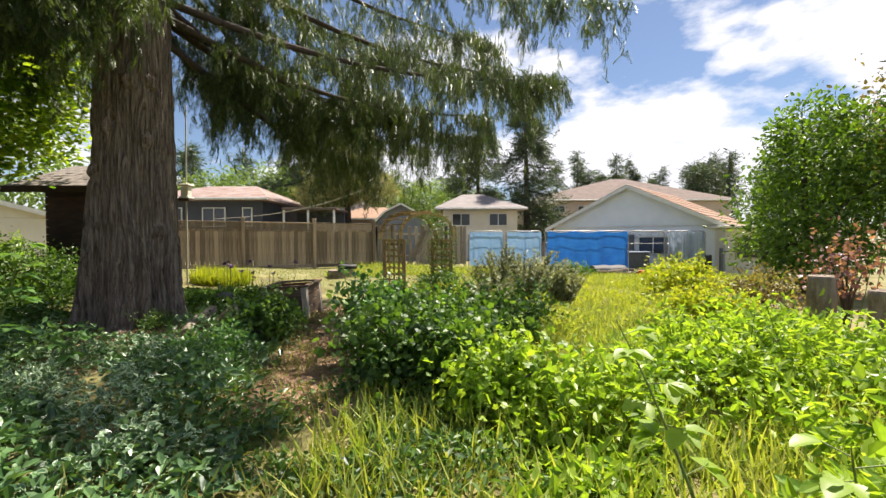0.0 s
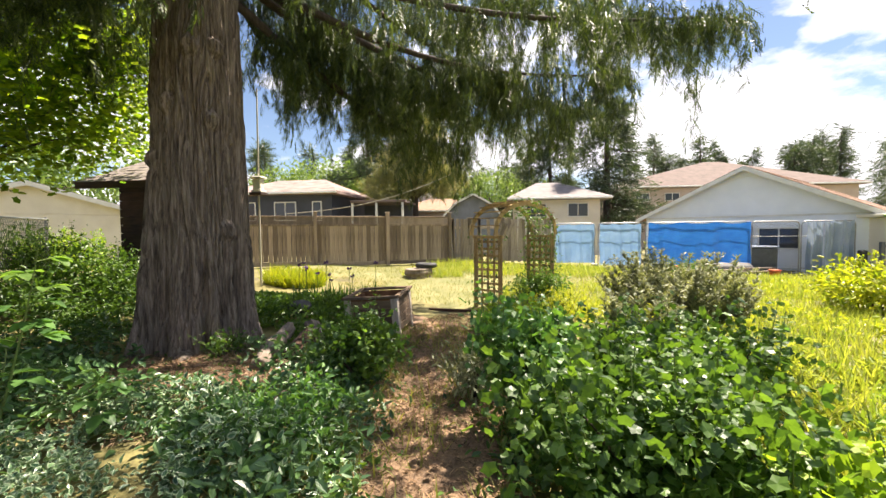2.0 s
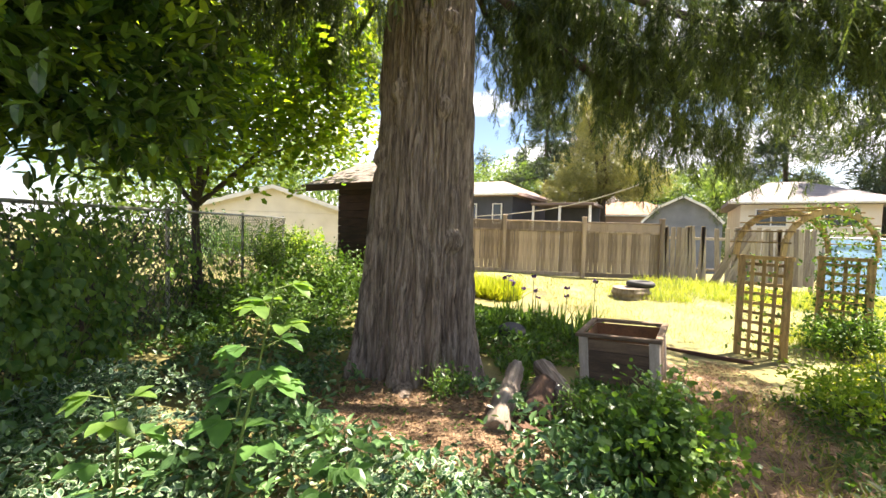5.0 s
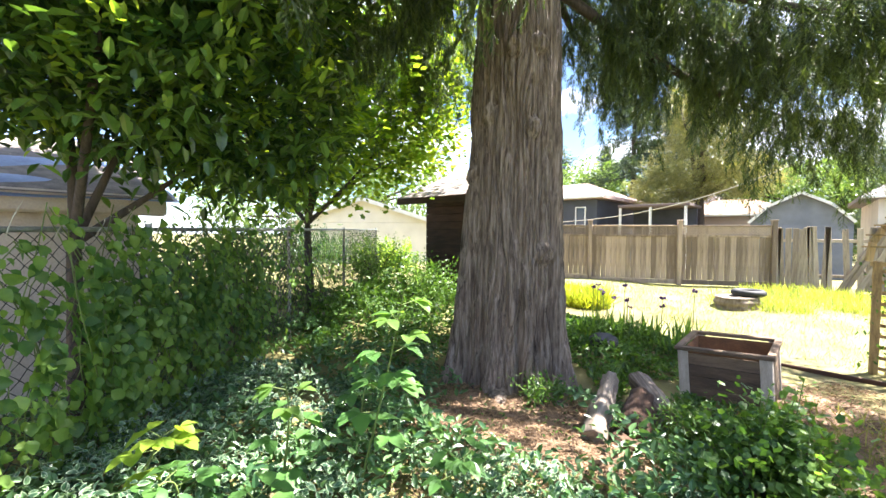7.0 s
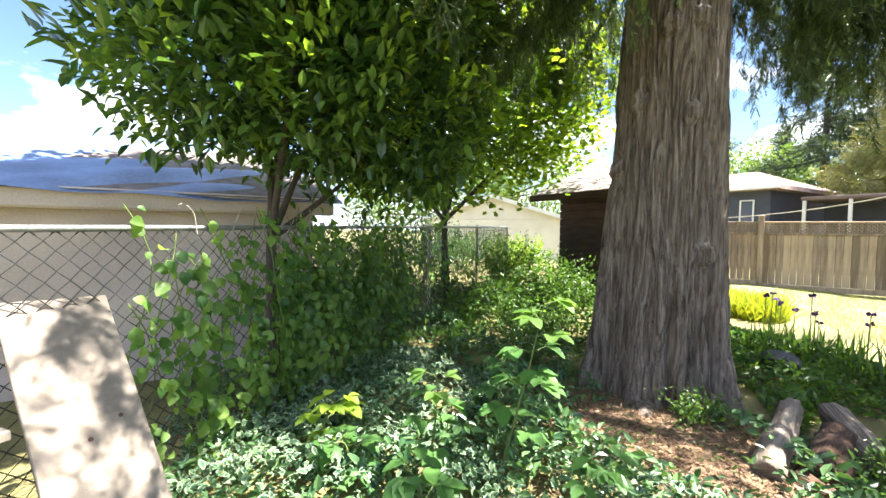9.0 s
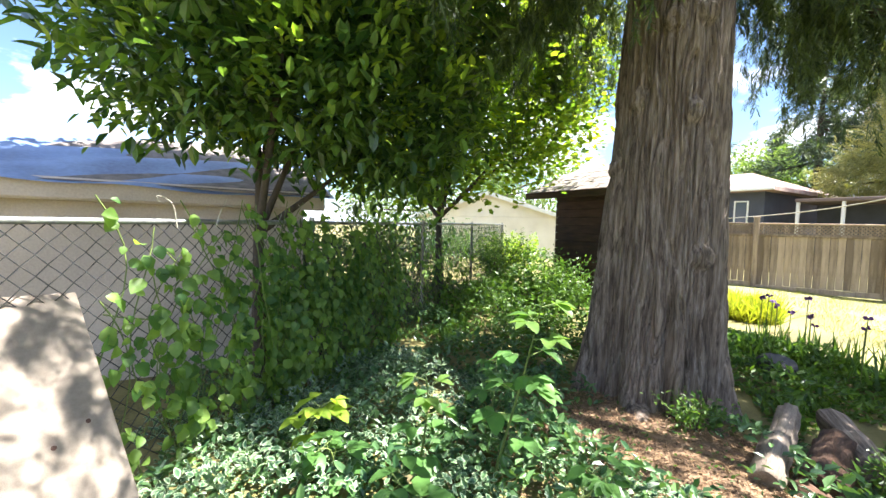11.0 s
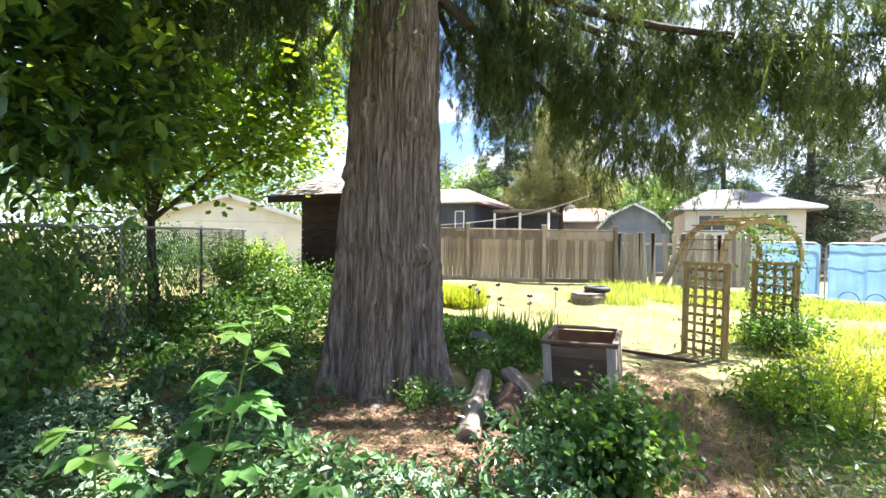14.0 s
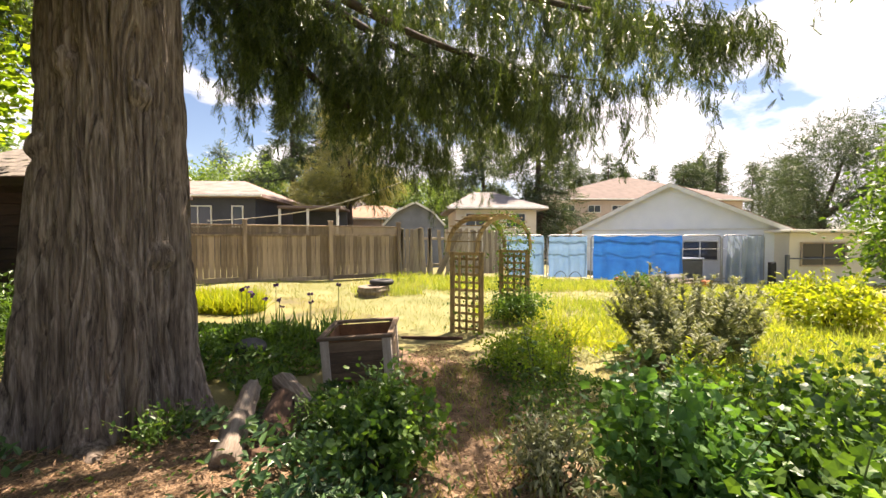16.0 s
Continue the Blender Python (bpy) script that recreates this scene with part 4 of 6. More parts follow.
AO = (AL1[0], AL1[1], AG)


def arb(a, b, z):
    q = AL1 + AU * a + AS * b
    return (q[0], q[1], z)


for b in (0.0, 1.0):
    for a in (0.0, 1.0):
        beam("post", arb(a, b, AG - 0.1), arb(a, b, 1.56), 0.095, 0.095, M_ARBOR, arbor, AO)
    beam("top_bar", arb(-0.12, b, 1.52), arb(1.12, b, 1.52), 0.06, 0.06, M_ARBOR, arbor, AO)
    for i in range(1, 4):
        beam("slat", arb(i / 4, b, AG + 0.06), arb(i / 4, b, 1.5), 0.014, 0.05, M_ARBOR, arbor, AO, (AU[0], AU[1], 0))
    for i in range(10):
        z = AG + 0.14 + i * 0.155
        beam("slat", arb(0.02, b + (0.012 if b == 0 else -0.012), z), arb(0.98, b + (0.012 if b == 0 else -0.012), z), 0.014, 0.05, M_ARBOR, arbor, AO)


def arch(s):
    """The arch's place across the span, and its height."""
    return 0.5 - 0.58 * math.cos(s * math.pi), 1.56 + 0.72 * math.sin(s * math.pi) ** 0.85


for a in (0.0, 1.0):
    pts = [arch(s) for s in np.linspace(0, 1, 11)]
    for (b0, z0), (b1, z1) in zip(pts[:-1], pts[1:]):
        beam("arch_board", arb(a, b0, z0), arb(a, b1, z1), 0.035, 0.10, M_ARBOR, arbor, AO)
for s in np.linspace(0.05, 0.95, 13):
    b, z = arch(s)
    beam("arch_slat", arb(-0.15, b, z + 0.055), arb(1.15, b, z + 0.055), 0.045, 0.022, M_ARBOR, arbor, AO)

# ---- planter box ----
planter = empty("planter_box", pose(-3.85, 9.1, 0.03, 3, -3.5, -2.6), "open weathered wooden planter box with pale legs", "planter")
PW, PD, PH = 0.82, 0.78, 0.62
for i in range(4):
    z0 = 0.05 + i * 0.125
    for lo, hi in (((0.03, 0, z0), (PW - 0.03, 0.025, z0 + 0.12)), ((0.03, PD - 0.025, z0), (PW - 0.03, PD, z0 + 0.12)), ((0, 0.03, z0), (0.025, PD - 0.03, z0 + 0.12)), ((PW - 0.025, 0.03, z0), (PW, PD - 0.03, z0 + 0.12))):
        part("board", boxed(lo, hi, 0.004), M_PLANTER, planter)
for x in (0.0, PW):
    for y in (0.0, PD):
        sx, sy = (1 if x == 0 else -1), (1 if y == 0 else -1)
        bm = bmesh.new()
        box(bm, (min(x, x + sx * 0.09) - 0.012 * (sx > 0), y - 0.012, -0.1), (max(x, x + sx * 0.09) + 0.012 * (sx < 0), y + 0.012, PH - 0.04), 0.004)
        box(bm, (x - 0.013, min(y, y + sy * 0.09), -0.1), (x + 0.013, max(y, y + sy * 0.09), PH - 0.04), 0.004)
        # the leg's pale colour stands in for sun on it
        part("leg", bm, M_LITLEG, planter, "pale corner leg with its sunlit tone in the colour")
for lo, hi in (((-0.04, -0.04, PH - 0.04), (PW + 0.04, 0.03, PH)), ((-0.04, PD - 0.03, PH - 0.04), (PW + 0.04, PD + 0.04, PH)), ((-0.04, 0.032, PH - 0.04), (0.03, PD - 0.032, PH)), ((PW - 0.03, 0.032, PH - 0.04), (PW + 0.04, PD - 0.032, PH))):
    part("rim", boxed(lo, hi, 0.006), M_PLANTER, planter)
inner = bmesh.new()
for lo, hi in (((0.03, 0.028, 0.08), (PW - 0.03, 0.038, PH - 0.05)), ((0.03, PD - 0.038, 0.08), (PW - 0.03, PD - 0.028, PH - 0.05)), ((0.028, 0.04, 0.08), (0.038, PD - 0.04, PH - 0.05)), ((PW - 0.038, 0.04, 0.08), (PW - 0.028, PD - 0.04, PH - 0.05)), ((0.03, 0.03, 0.06), (PW - 0.03, PD - 0.03, 0.14))):
    box(inner, lo, hi)
part("lining", inner, M_RUSTPLY, planter, "rust-brown inner lining")

# edging board by the arbor
edging = empty("edging_board", pose(-3.05, 11.75, gz(-2.5, 11.8), 0, 0, -6), "dark low edging board along the lawn", "edging")
part("board", boxed((0, -0.02, -0.05), (1.15, 0.02, 0.07), 0.008), M_SHED, edging)


# ---- logs and stumps ----
def log_mesh(length, r, seed, hollow=0.0, sides=26):
    """A short log along z with a rough skin and cut ends."""
    g = np.random.default_rng(seed)
    n = 12
    ang = np.linspace(0, 2 * np.pi, sides, endpoint=False)
    rim = 1 + 0.08 * np.sin(3 * ang + g.uniform(0, 6)) + 0.05 * np.sin(7 * ang + g.uniform(0, 6)) + 0.03 * g.standard_normal(sides)
    rings = [(0.0, max(hollow, 0.02)), (-0.004, 0.9)] + [(length * i / (n - 1), 1.0 + 0.05 * math.sin(i * 1.3 + seed)) for i in range(n)] + [(length + 0.004, 0.9), (length, max(hollow, 0.02))]
    v = np.concatenate([np.stack([np.cos(ang) * r * q * rim, np.sin(ang) * r * q * rim, np.full(sides, x)], -1) for x, q in rings])
    k = len(rings)
    i, j = np.meshgrid(np.arange(k - 1), np.arange(sides), indexing="ij")
    jj = (j + 1) % sides
    return v, np.stack([i * sides + j, (i + 1) * sides + j, (i + 1) * sides + jj, i * sides + jj], -1).reshape(-1, 4)


for p, q, r, mat, lab in (((-4.12, 7.16, 0.20), (-4.22, 7.62, 0.33), 0.10, M_LOG, "pale grey split log end lying by the cedar roots"), ((-4.21, 7.66, 0.31), (-4.36, 8.25, 0.36), 0.085, M_LOG, "pale weathered log lying behind a shorter one"),
                          ((-3.92, 7.42, 0.17), (-4.0, 8.1, 0.27), 0.13, M_ROT, "dark red-brown rotten log among plants"), ((-3.75, 8.0, 0.22), (-4.15, 8.5, 0.33), 0.11, M_BARK, "bark-covered log piece across the others"),
                          ((-3.8, 7.3, 0.13), (-4.02, 7.36, 0.15), 0.085, M_ROT, "short brown log chunk on the soil")):
    p, q = Vector(p), Vector(q)
    L = (q - p).length
    ob = grid_mesh("log", *log_mesh(L, r, int(L * 100)), mat)
    ob.matrix_world = Matrix.Translation(p) @ (q - p).to_track_quat("Z", "Y").to_matrix().to_4x4()
    tagged(ob, lab, "log", "logs by the cedar")
# flat exposed roots running out of the foot of the trunk
for a0, ln in ((-68, 0.9), (-32, 1.1), (-8, 0.8)):
    a = radians(a0)
    s = np.linspace(0, 1, 9)
    r = 0.55 + ln * s
    x, y = r * np.cos(a + 0.25 * s), r * np.sin(a + 0.25 * s)
    z = np.array([gz(CX + p, CY + q) for p, q in zip(x, y)]) - CZ + 0.04 * (1 - s) ** 2 - 0.13 * s
    grid_mesh("root", *tube(np.stack([x, y, z], -1), 0.13 * (1 - s) + 0.02, 9, 0.06), M_BARK, cedar)
for x, y, h, r, lab, mat in ((-3.95, 15.2, 0.26, 0.42, "low weathered stump in the lawn", M_LOG), (5.25, 7.6, 0.95, 0.17, "upright twisted log used as a post", M_LOG), (5.55, 7.05, 0.78, 0.13, "short upright log post", M_LOG)):
    ob = grid_mesh("stump", *log_mesh(h + 0.1, r, int(r * 100), 0.0), mat)
    ob.matrix_world = pose(x, y, gz(x, y) - 0.1, 0, 3, 40 * x)
    tagged(ob, lab, "stump")
tyre_pts = [(0.26 * math.cos(a), 0.26 * math.sin(a), 0) for a in np.linspace(0, 2 * math.pi, 29)]
tyre = grid_mesh("tyre", *tube(tyre_pts, 0.075, 10), M_BLACK)
tyre.matrix_world = pose(-3.75, 15.35, gz(-3.75, 15.35) + 0.34)
tagged(tyre, "black rubber tyre lying on the stump", "tyre")
pot = grid_mesh("flower_pot", *tube([(0, 0, 0), (0, 0, 0.2), (0, 0, 0.21), (0, 0, 0.26), (0, 0, 0.255), (0, 0, 0.12)], [0.15, 0.2, 0.225, 0.23, 0.2, 0.16], 24), M_CLAY)
pot.matrix_world = pose(5.0, 7.15, gz(5.0, 7.15))
tagged(pot, "round terracotta flower pot beside log posts", "flower pot")

saucer = grid_mesh("plant_saucer", *tube([(0, 0, 0), (0, 0, 0.02), (0, 0, 0.06), (0, 0, 0.062), (0, 0, 0.03)], [0.02, 0.17, 0.2, 0.185, 0.02], 28), M_BLACK)
saucer.matrix_world = pose(-4.98, 9.75, gz(-4.98, 9.75) + 0.26, 22, 10, 0)
tagged(saucer, "black plastic plant saucer lying tilted among leaves", "saucer")

# ---- leaning plank and bin at the wire fence ----
plank = empty("plank", pose(-5.0, 2.95, 0.22, 0, 0, 0), "bare plywood plank leaning on the wire fence", "plank")
foot, head_p = Vector((-4.94, 3.51, 0.26)), Vector((-5.70, 3.07, 1.52))
axis = (head_p - foot).normalized()
across = Vector((CD[0], CD[1], 0.05)).normalized()
across = (across - axis * across.dot(axis)).normalized()
thick_ax = axis.cross(across)
pm = Matrix((across, axis, thick_ax)).transposed().to_4x4()
pm.translation = foot
plank.matrix_world = pm
part("board", boxed((-0.225, 0, -0.012), (0.225, (head_p - foot).length, 0.012), 0.004), M_PLY, plank)
for x, y in ((-0.02, 0.78), (-0.1, 0.42), (0.12, 0.85)):
    bm = bmesh.new()
    bmesh.ops.create_cone(bm, segments=12, radius1=0.011, radius2=0.008, depth=0.003, cap_ends=True, matrix=Matrix.Translation((x, y, -0.0135)))
    part("knot", bm, M_SHED, plank)
bin_ob = empty("storage_bin", pose(-5.0, 2.25, 0.26, 0, 0, CANG), "dark grey-blue plastic bin by the fence", "bin")
bm = boxed((0, -0.28, 0), (0.55, 0.22, 0.75), 0.03)
part("body", bm, M_BINGREY, bin_ob)
part("lid_board", boxed((-0.1, -0.34, 0.755), (0.75, 0.26, 0.80), 0.006), M_PLY, bin_ob, "pale plank laid across the bin")

# ---- clothes pole with bird feeder, cable ----
pole = empty("clothes_pole", pose(-7.45, 12.55, gz(-7.45, 12.55)), "tall thin pale pole with a bird feeder", "pole")
grid_mesh("shaft", *tube([(0, 0, -0.2), (0, 0, 2.4), (0.02, 0, 4.9)], [0.025, 0.024, 0.018], 10), M_CABLE, pole)
feeder = part("feeder", box(box(boxed((-0.13, -0.13, 2.35), (0.13, 0.13, 2.4), 0.01), (-0.1, -0.1, 2.4), (0.1, 0.1, 2.68), 0.02), (-0.15, -0.15, 2.68), (0.15, 0.15, 2.74), 0.02), M_CREAM, pole, "cream wooden bird feeder")
part("base", boxed((-0.16, -0.16, 2.28), (0.16, 0.16, 2.35), 0.01), M_SHED, feeder)
s = np.linspace(0, 1, 20)
cable_pts = np.stack([-9.3 + 7.6 * s, 17.2 + 0.8 * s, 2.35 + 2.1 * s - 0.5 * np.sin(s * math.pi)], -1)
tagged(grid_mesh("cable", *tube(cable_pts, 0.014, 6), M_CABLE), "thin pale cable sagging above the fence", "cable")

# ---- things by the tarps ----
wheelie = empty("wheeled_bin", pose(8.75, 21.3, gz(8.7, 21.3)), "dark grey wheeled bin behind the wire panel", "bin")
part("body", boxed((-0.3, -0.35, 0.08), (0.75, 0.35, 1.05), 0.05), M_BINGREY, wheelie)
part("lid", boxed((-0.34, -0.4, 1.055), (0.79, 0.4, 1.13), 0.03), M_TARPGREY, wheelie, "pale sheet over the lid")
heap = empty("covered_heap", pose(6.2, 19.6, gz(6.2, 19.6)), "dark sheeted heap beside the blue tarp", "heap")
v, f = log_mesh(1.5, 0.3, 3)
v = v[:, [2, 1, 0]] * np.array([1, 1.1, 0.9]) + np.array([0, 0, 0.24])
grid_mesh("cover", v, f, M_BLACK, heap)
for i in range(9):
    x, y = 7.2 + rng.uniform(-0.6, 0.7), 19.0 + rng.uniform(-0.3, 0.3)
    ob = part("scrap_board", boxed((-0.6, -0.05, 0), (0.6, 0.05, 0.03), 0.005), M_PLY if i % 2 else M_OLDWOOD)
    ob.matrix_world = pose(x, y, gz(x, y) + 0.02 + 0.045 * i, rng.uniform(-4, 4), rng.uniform(-4, 4), rng.uniform(-30, 30))
    tagged(ob, "loose weathered scrap board in a pile", "board", "scrap boards")
for x, y in ((5.0, 19.4), (8.0, 18.7)):
    ob = grid_mesh("bucket", *tube([(0, 0, 0), (0, 0, 0.3), (0, 0, 0.31), (0, 0, 0.33), (0, 0, 0.1)], [0.13, 0.17, 0.185, 0.18, 0.13], 20), M_ORANGE)
    ob.matrix_world = pose(x, y, gz(x, y))
    tagged(ob, "orange plastic bucket in the grass", "bucket")
for x in (2.85, 3.45):
    ring = grid_mesh("hoop_edging", *tube([(0.28 * math.cos(a), 0, 0.42 * math.sin(a)) for a in np.linspace(0, math.pi, 15)], 0.012, 6), M_WIRE)
    ring.matrix_world = pose(x, 19.9, gz(x, 19.9) + 0.02)
    tagged(ring, "thin wire garden hoop in front of the tarp", "hoop", "wire hoops")


# ---- plants ----
def clear_of_walk(p, gap=0.42):
    """Which points keep off the walked line."""
    line = np.array([(-0.54, 1.5), (-1.25, 2.7), (-1.99, 3.8), (-2.63, 4.1), (-2.99, 3.85)])
    ok = np.ones(len(p), bool)
    for a, b in zip(line[:-1], line[1:]):
        d = b - a
        t = np.clip(((p[:, :2] - a) @ d) / (d @ d), 0, 1)
        near = np.hypot(*(p[:, :2] - a - t[:, None] * d).T)
        ok &= (near > gap) | (p[:, 2] < 0.75)
    return ok


def clumpy(x, y, scale, seed):
    return np.array([noise.noise(Vector((a * scale, b * scale, seed))) for a, b in zip(x, y)])


def cover(name, regions, count, template, size, mat, label, category, tall=0.3, seed=1, stand=0.6, scale=1.1, spread=0.18, thin=-0.15, avoid=()):
    """A carpet of leaves over some ellipses (cx, cy, rx, ry), mounded and patchy."""
    g = np.random.default_rng(seed)
    area = np.array([r[2] * r[3] for r in regions])
    out = []
    for (cx, cy, rx, ry), sh in zip(regions, area / area.sum()):
        n = int(count * sh)
        a, q = g.uniform(0, 2 * math.pi, n), np.sqrt(g.random(n))
        x, y = cx + rx * q * np.cos(a), cy + ry * q * np.sin(a)
        c = clumpy(x, y, scale, seed)
        keep = c > thin - 0.25 * g.random(n)
        for ex, ey, erx, ery in avoid:
            keep &= ((x - ex) / erx) ** 2 + ((y - ey) / ery) ** 2 > 1 + 0.35 * g.standard_normal(n)
        x, y, c, q = x[keep], y[keep], c[keep], q[keep]
        top = np.clip(tall * (0.55 + 1.5 * c), 0.04, None) * np.clip(2.6 * (1 - q), 0.25, 1)
        z = height(x, y) + top * np.sqrt(g.random(len(x)))
        p = np.stack([x, y, z], -1)
        p = p[clear_of_walk(p)]
        n = len(p)
        tip = g.standard_normal((n, 3)) * np.array([1, 1, 0.5]) + np.array([0, 0, stand])
        roll = np.array([0, 0, 1.0]) + 0.45 * g.standard_normal((n, 3))
        y_ax = tip / np.linalg.norm(tip, axis=1)[:, None]
        x_ax = np.cross(y_ax, roll)
        x_ax /= np.linalg.norm(x_ax, axis=1)[:, None] + 1e-9
        rot = np.stack([x_ax, y_ax, np.cross(x_ax, y_ax)], -1)
        out.append(scatter(*template, p, rot, size * g.uniform(0.6, 1.3, n)))
    v, f = joined(out)
    margin = np.tile(np.arange(len(template[0])) < 8, len(v) // len(template[0])) if mat is M_VINCA else None
    return tagged(grid_mesh(name, v, f, mat, smooth=False, margin=margin), label, category, kind="stuff")


TRUNK_CLEAR = (-5.57, 8.1, 0.95, 0.95)
BARE = ((-4.75, 6.95, 1.0, 0.6), (-2.35, 8.4, 0.5, 2.4), (-2.0, 5.9, 0.45, 1.2), TRUNK_CLEAR)
LEFT = ((-4.2, 5.6, 2.9, 2.6), (-7.2, 6.2, 2.4, 2.6), (-2.9, 6.6, 1.1, 1.6), (-3.6, 3.4, 2.0, 1.3), (-2.2, 2.6, 1.4, 1.4))
cover("groundcover", LEFT, 27000, OVAL, 0.082, M_DARKLEAF, "dense dark green trailing groundcover", "groundcover", 0.34, 2, 0.5, avoid=BARE)
cover("variegated_periwinkle", ((-5.6, 4.9, 2.2, 1.7), (-3.6, 5.6, 1.3, 1.4), (-3.0, 4.0, 1.2, 1.0)), 21000, MARGINED, 0.052, M_VINCA, "variegated cream-edged periwinkle carpet", "groundcover", 0.36, 3, 0.5, 1.6, thin=0.0, avoid=BARE)
cover("groundcover", ((-7.6, 8.8, 1.9, 2.2), (-9.2, 8.4, 1.8, 2.6)), 12000, OVAL, 0.085, M_MID, "rough green undergrowth beside the shed", "undergrowth", 0.75, 4, 0.6, avoid=(TRUNK_CLEAR,))
cover("groundcover", ((-4.9, 10.3, 1.25, 1.3), (-4.2, 9.0, 0.6, 0.7), (-6.0, 11.0, 1.0, 0.9)), 9000, OVAL, 0.09, M_MID, "leafy green plants around the planter", "groundcover", 0.36, 5, 0.7, avoid=(TRUNK_CLEAR, (-3.5, 9.85, 0.52, 0.42)))
cover("weeds", ((-1.6, 5.2, 1.4, 1.5), (-1.3, 8.6, 1.0, 1.6), (-0.4, 3.8, 1.1, 1.2), (-3.0, 7.9, 0.7, 0.9), (-1.0, 4.6, 1.0, 0.9)), 16000, OVAL, 0.055, M_MID, "small weeds along the trodden path", "weeds", 0.24, 6, 0.6, avoid=BARE[1:3])
cover("meadow_plants", ((2.3, 4.6, 2.2, 1.8), (3.6, 6.6, 2.0, 1.3), (1.0, 3.3, 1.2, 1.0), (0.5, 4.8, 0.9, 1.0)), 26000, OVAL, 0.085, M_LIME, "sunlit lime-green meadow plants", "meadow plants", 0.6, 7, 0.7, 0.9)
cover("meadow_plants", ((0.6, 6.2, 1.0, 1.4), (1.0, 8.2, 1.2, 1.2), (2.6, 8.3, 1.6, 0.8)), 8000, NARROW, 0.10, M_GRASS, "feathery yellow-green meadow growth", "meadow plants", 0.5, 8, 1.0)

cover("meadow_plants", ((2.6, 11.2, 2.6, 1.7), (0.2, 11.3, 1.2, 1.0), (-0.7, 10.5, 0.8, 0.9), (7.2, 14.8, 2.6, 1.6), (4.0, 14.0, 2.0, 1.2)), 11000, NARROW, 0.09, M_YELLOWLEAF, "yellow-green flowering meadow growth", "meadow plants", 0.32, 9, 1.0, 1.3, thin=-0.02)

cover("weeds", ((-4.5, 6.6, 1.5, 0.9), (-3.9, 7.9, 0.9, 0.8), (-2.4, 8.6, 0.8, 2.4), (-2.2, 5.9, 0.9, 1.3)), 2600, OVAL, 0.035, M_MID, "small pale weeds in the needle litter", "weeds", 0.14, 16, 0.6, 2.4, thin=0.12)


def grass(name, regions, count, size, mat, label, seed, lean=0.35, thin=-0.3):
    g = np.random.default_rng(seed)
    area = np.array([r[2] * r[3] for r in regions])
    out = []
    for (cx, cy, rx, ry), sh in zip(regions, area / area.sum()):
        n = int(count * sh)
        a, q = g.uniform(0, 2 * math.pi, n), np.sqrt(g.random(n))
        x, y = cx + rx * q * np.cos(a), cy + ry * q * np.sin(a)
        keep = clumpy(x, y, 1.4, seed) > thin - 0.2 * g.random(n)
        x, y = x[keep], y[keep]
        p = np.stack([x, y, height(x, y) - 0.01], -1)
        n = len(p)
        tip = np.stack([lean * g.standard_normal(n), lean * g.standard_normal(n), np.ones(n)], -1)
        out.append(scatter(*BLADE, p, turns(n, tip), size * g.uniform(0.5, 1.3, n)))
    return tagged(grid_mesh(name, *joined(out), mat, smooth=False), label, "grass", kind="stuff")


grass("short_grass", ((0.5, 16.0, 8.0, 4.0), (3.0, 9.8, 3.4, 2.8)), 60000, 0.11, M_DRYGRASS, "short sun-dried lawn grass", 11, 0.6)
grass("tall_grass", ((-1.8, 17.6, 2.4, 1.2), (-3.6, 15.6, 1.0, 0.7), (3.6, 18.2, 5.0, 1.6), (0.9, 13.6, 2.4, 1.2), (11.0, 18.0, 2.5, 1.2), (3.2, 11.0, 3.2, 2.2), (7.0, 15.2, 3.2, 2.0)), 40000, 0.27, M_GRASS, "tall yellow-green grass in clumps", 12)
grass("tall_grass", ((1.4, 7.2, 1.8, 2.2), (0.2, 4.2, 1.6, 1.6), (3.0, 4.8, 2.6, 2.2)), 16000, 0.30, M_GRASS, "uncut sunlit meadow grass", 13)
grass("path_grass", ((-1.9, 4.6, 1.2, 1.8), (-2.6, 8.0, 0.9, 1.8), (-1.1, 2.8, 0.7, 1.0)), 4500, 0.2, M_DRYGRASS, "thin straggling grass on the path", 14, 0.7, -0.05)
grass("yellow_clump", ((-6.9, 13.2, 0.8, 0.5),), 3000, 0.42, M_YELLOWLEAF, "bright yellow-green grass clump by the pole", 15, 0.45)


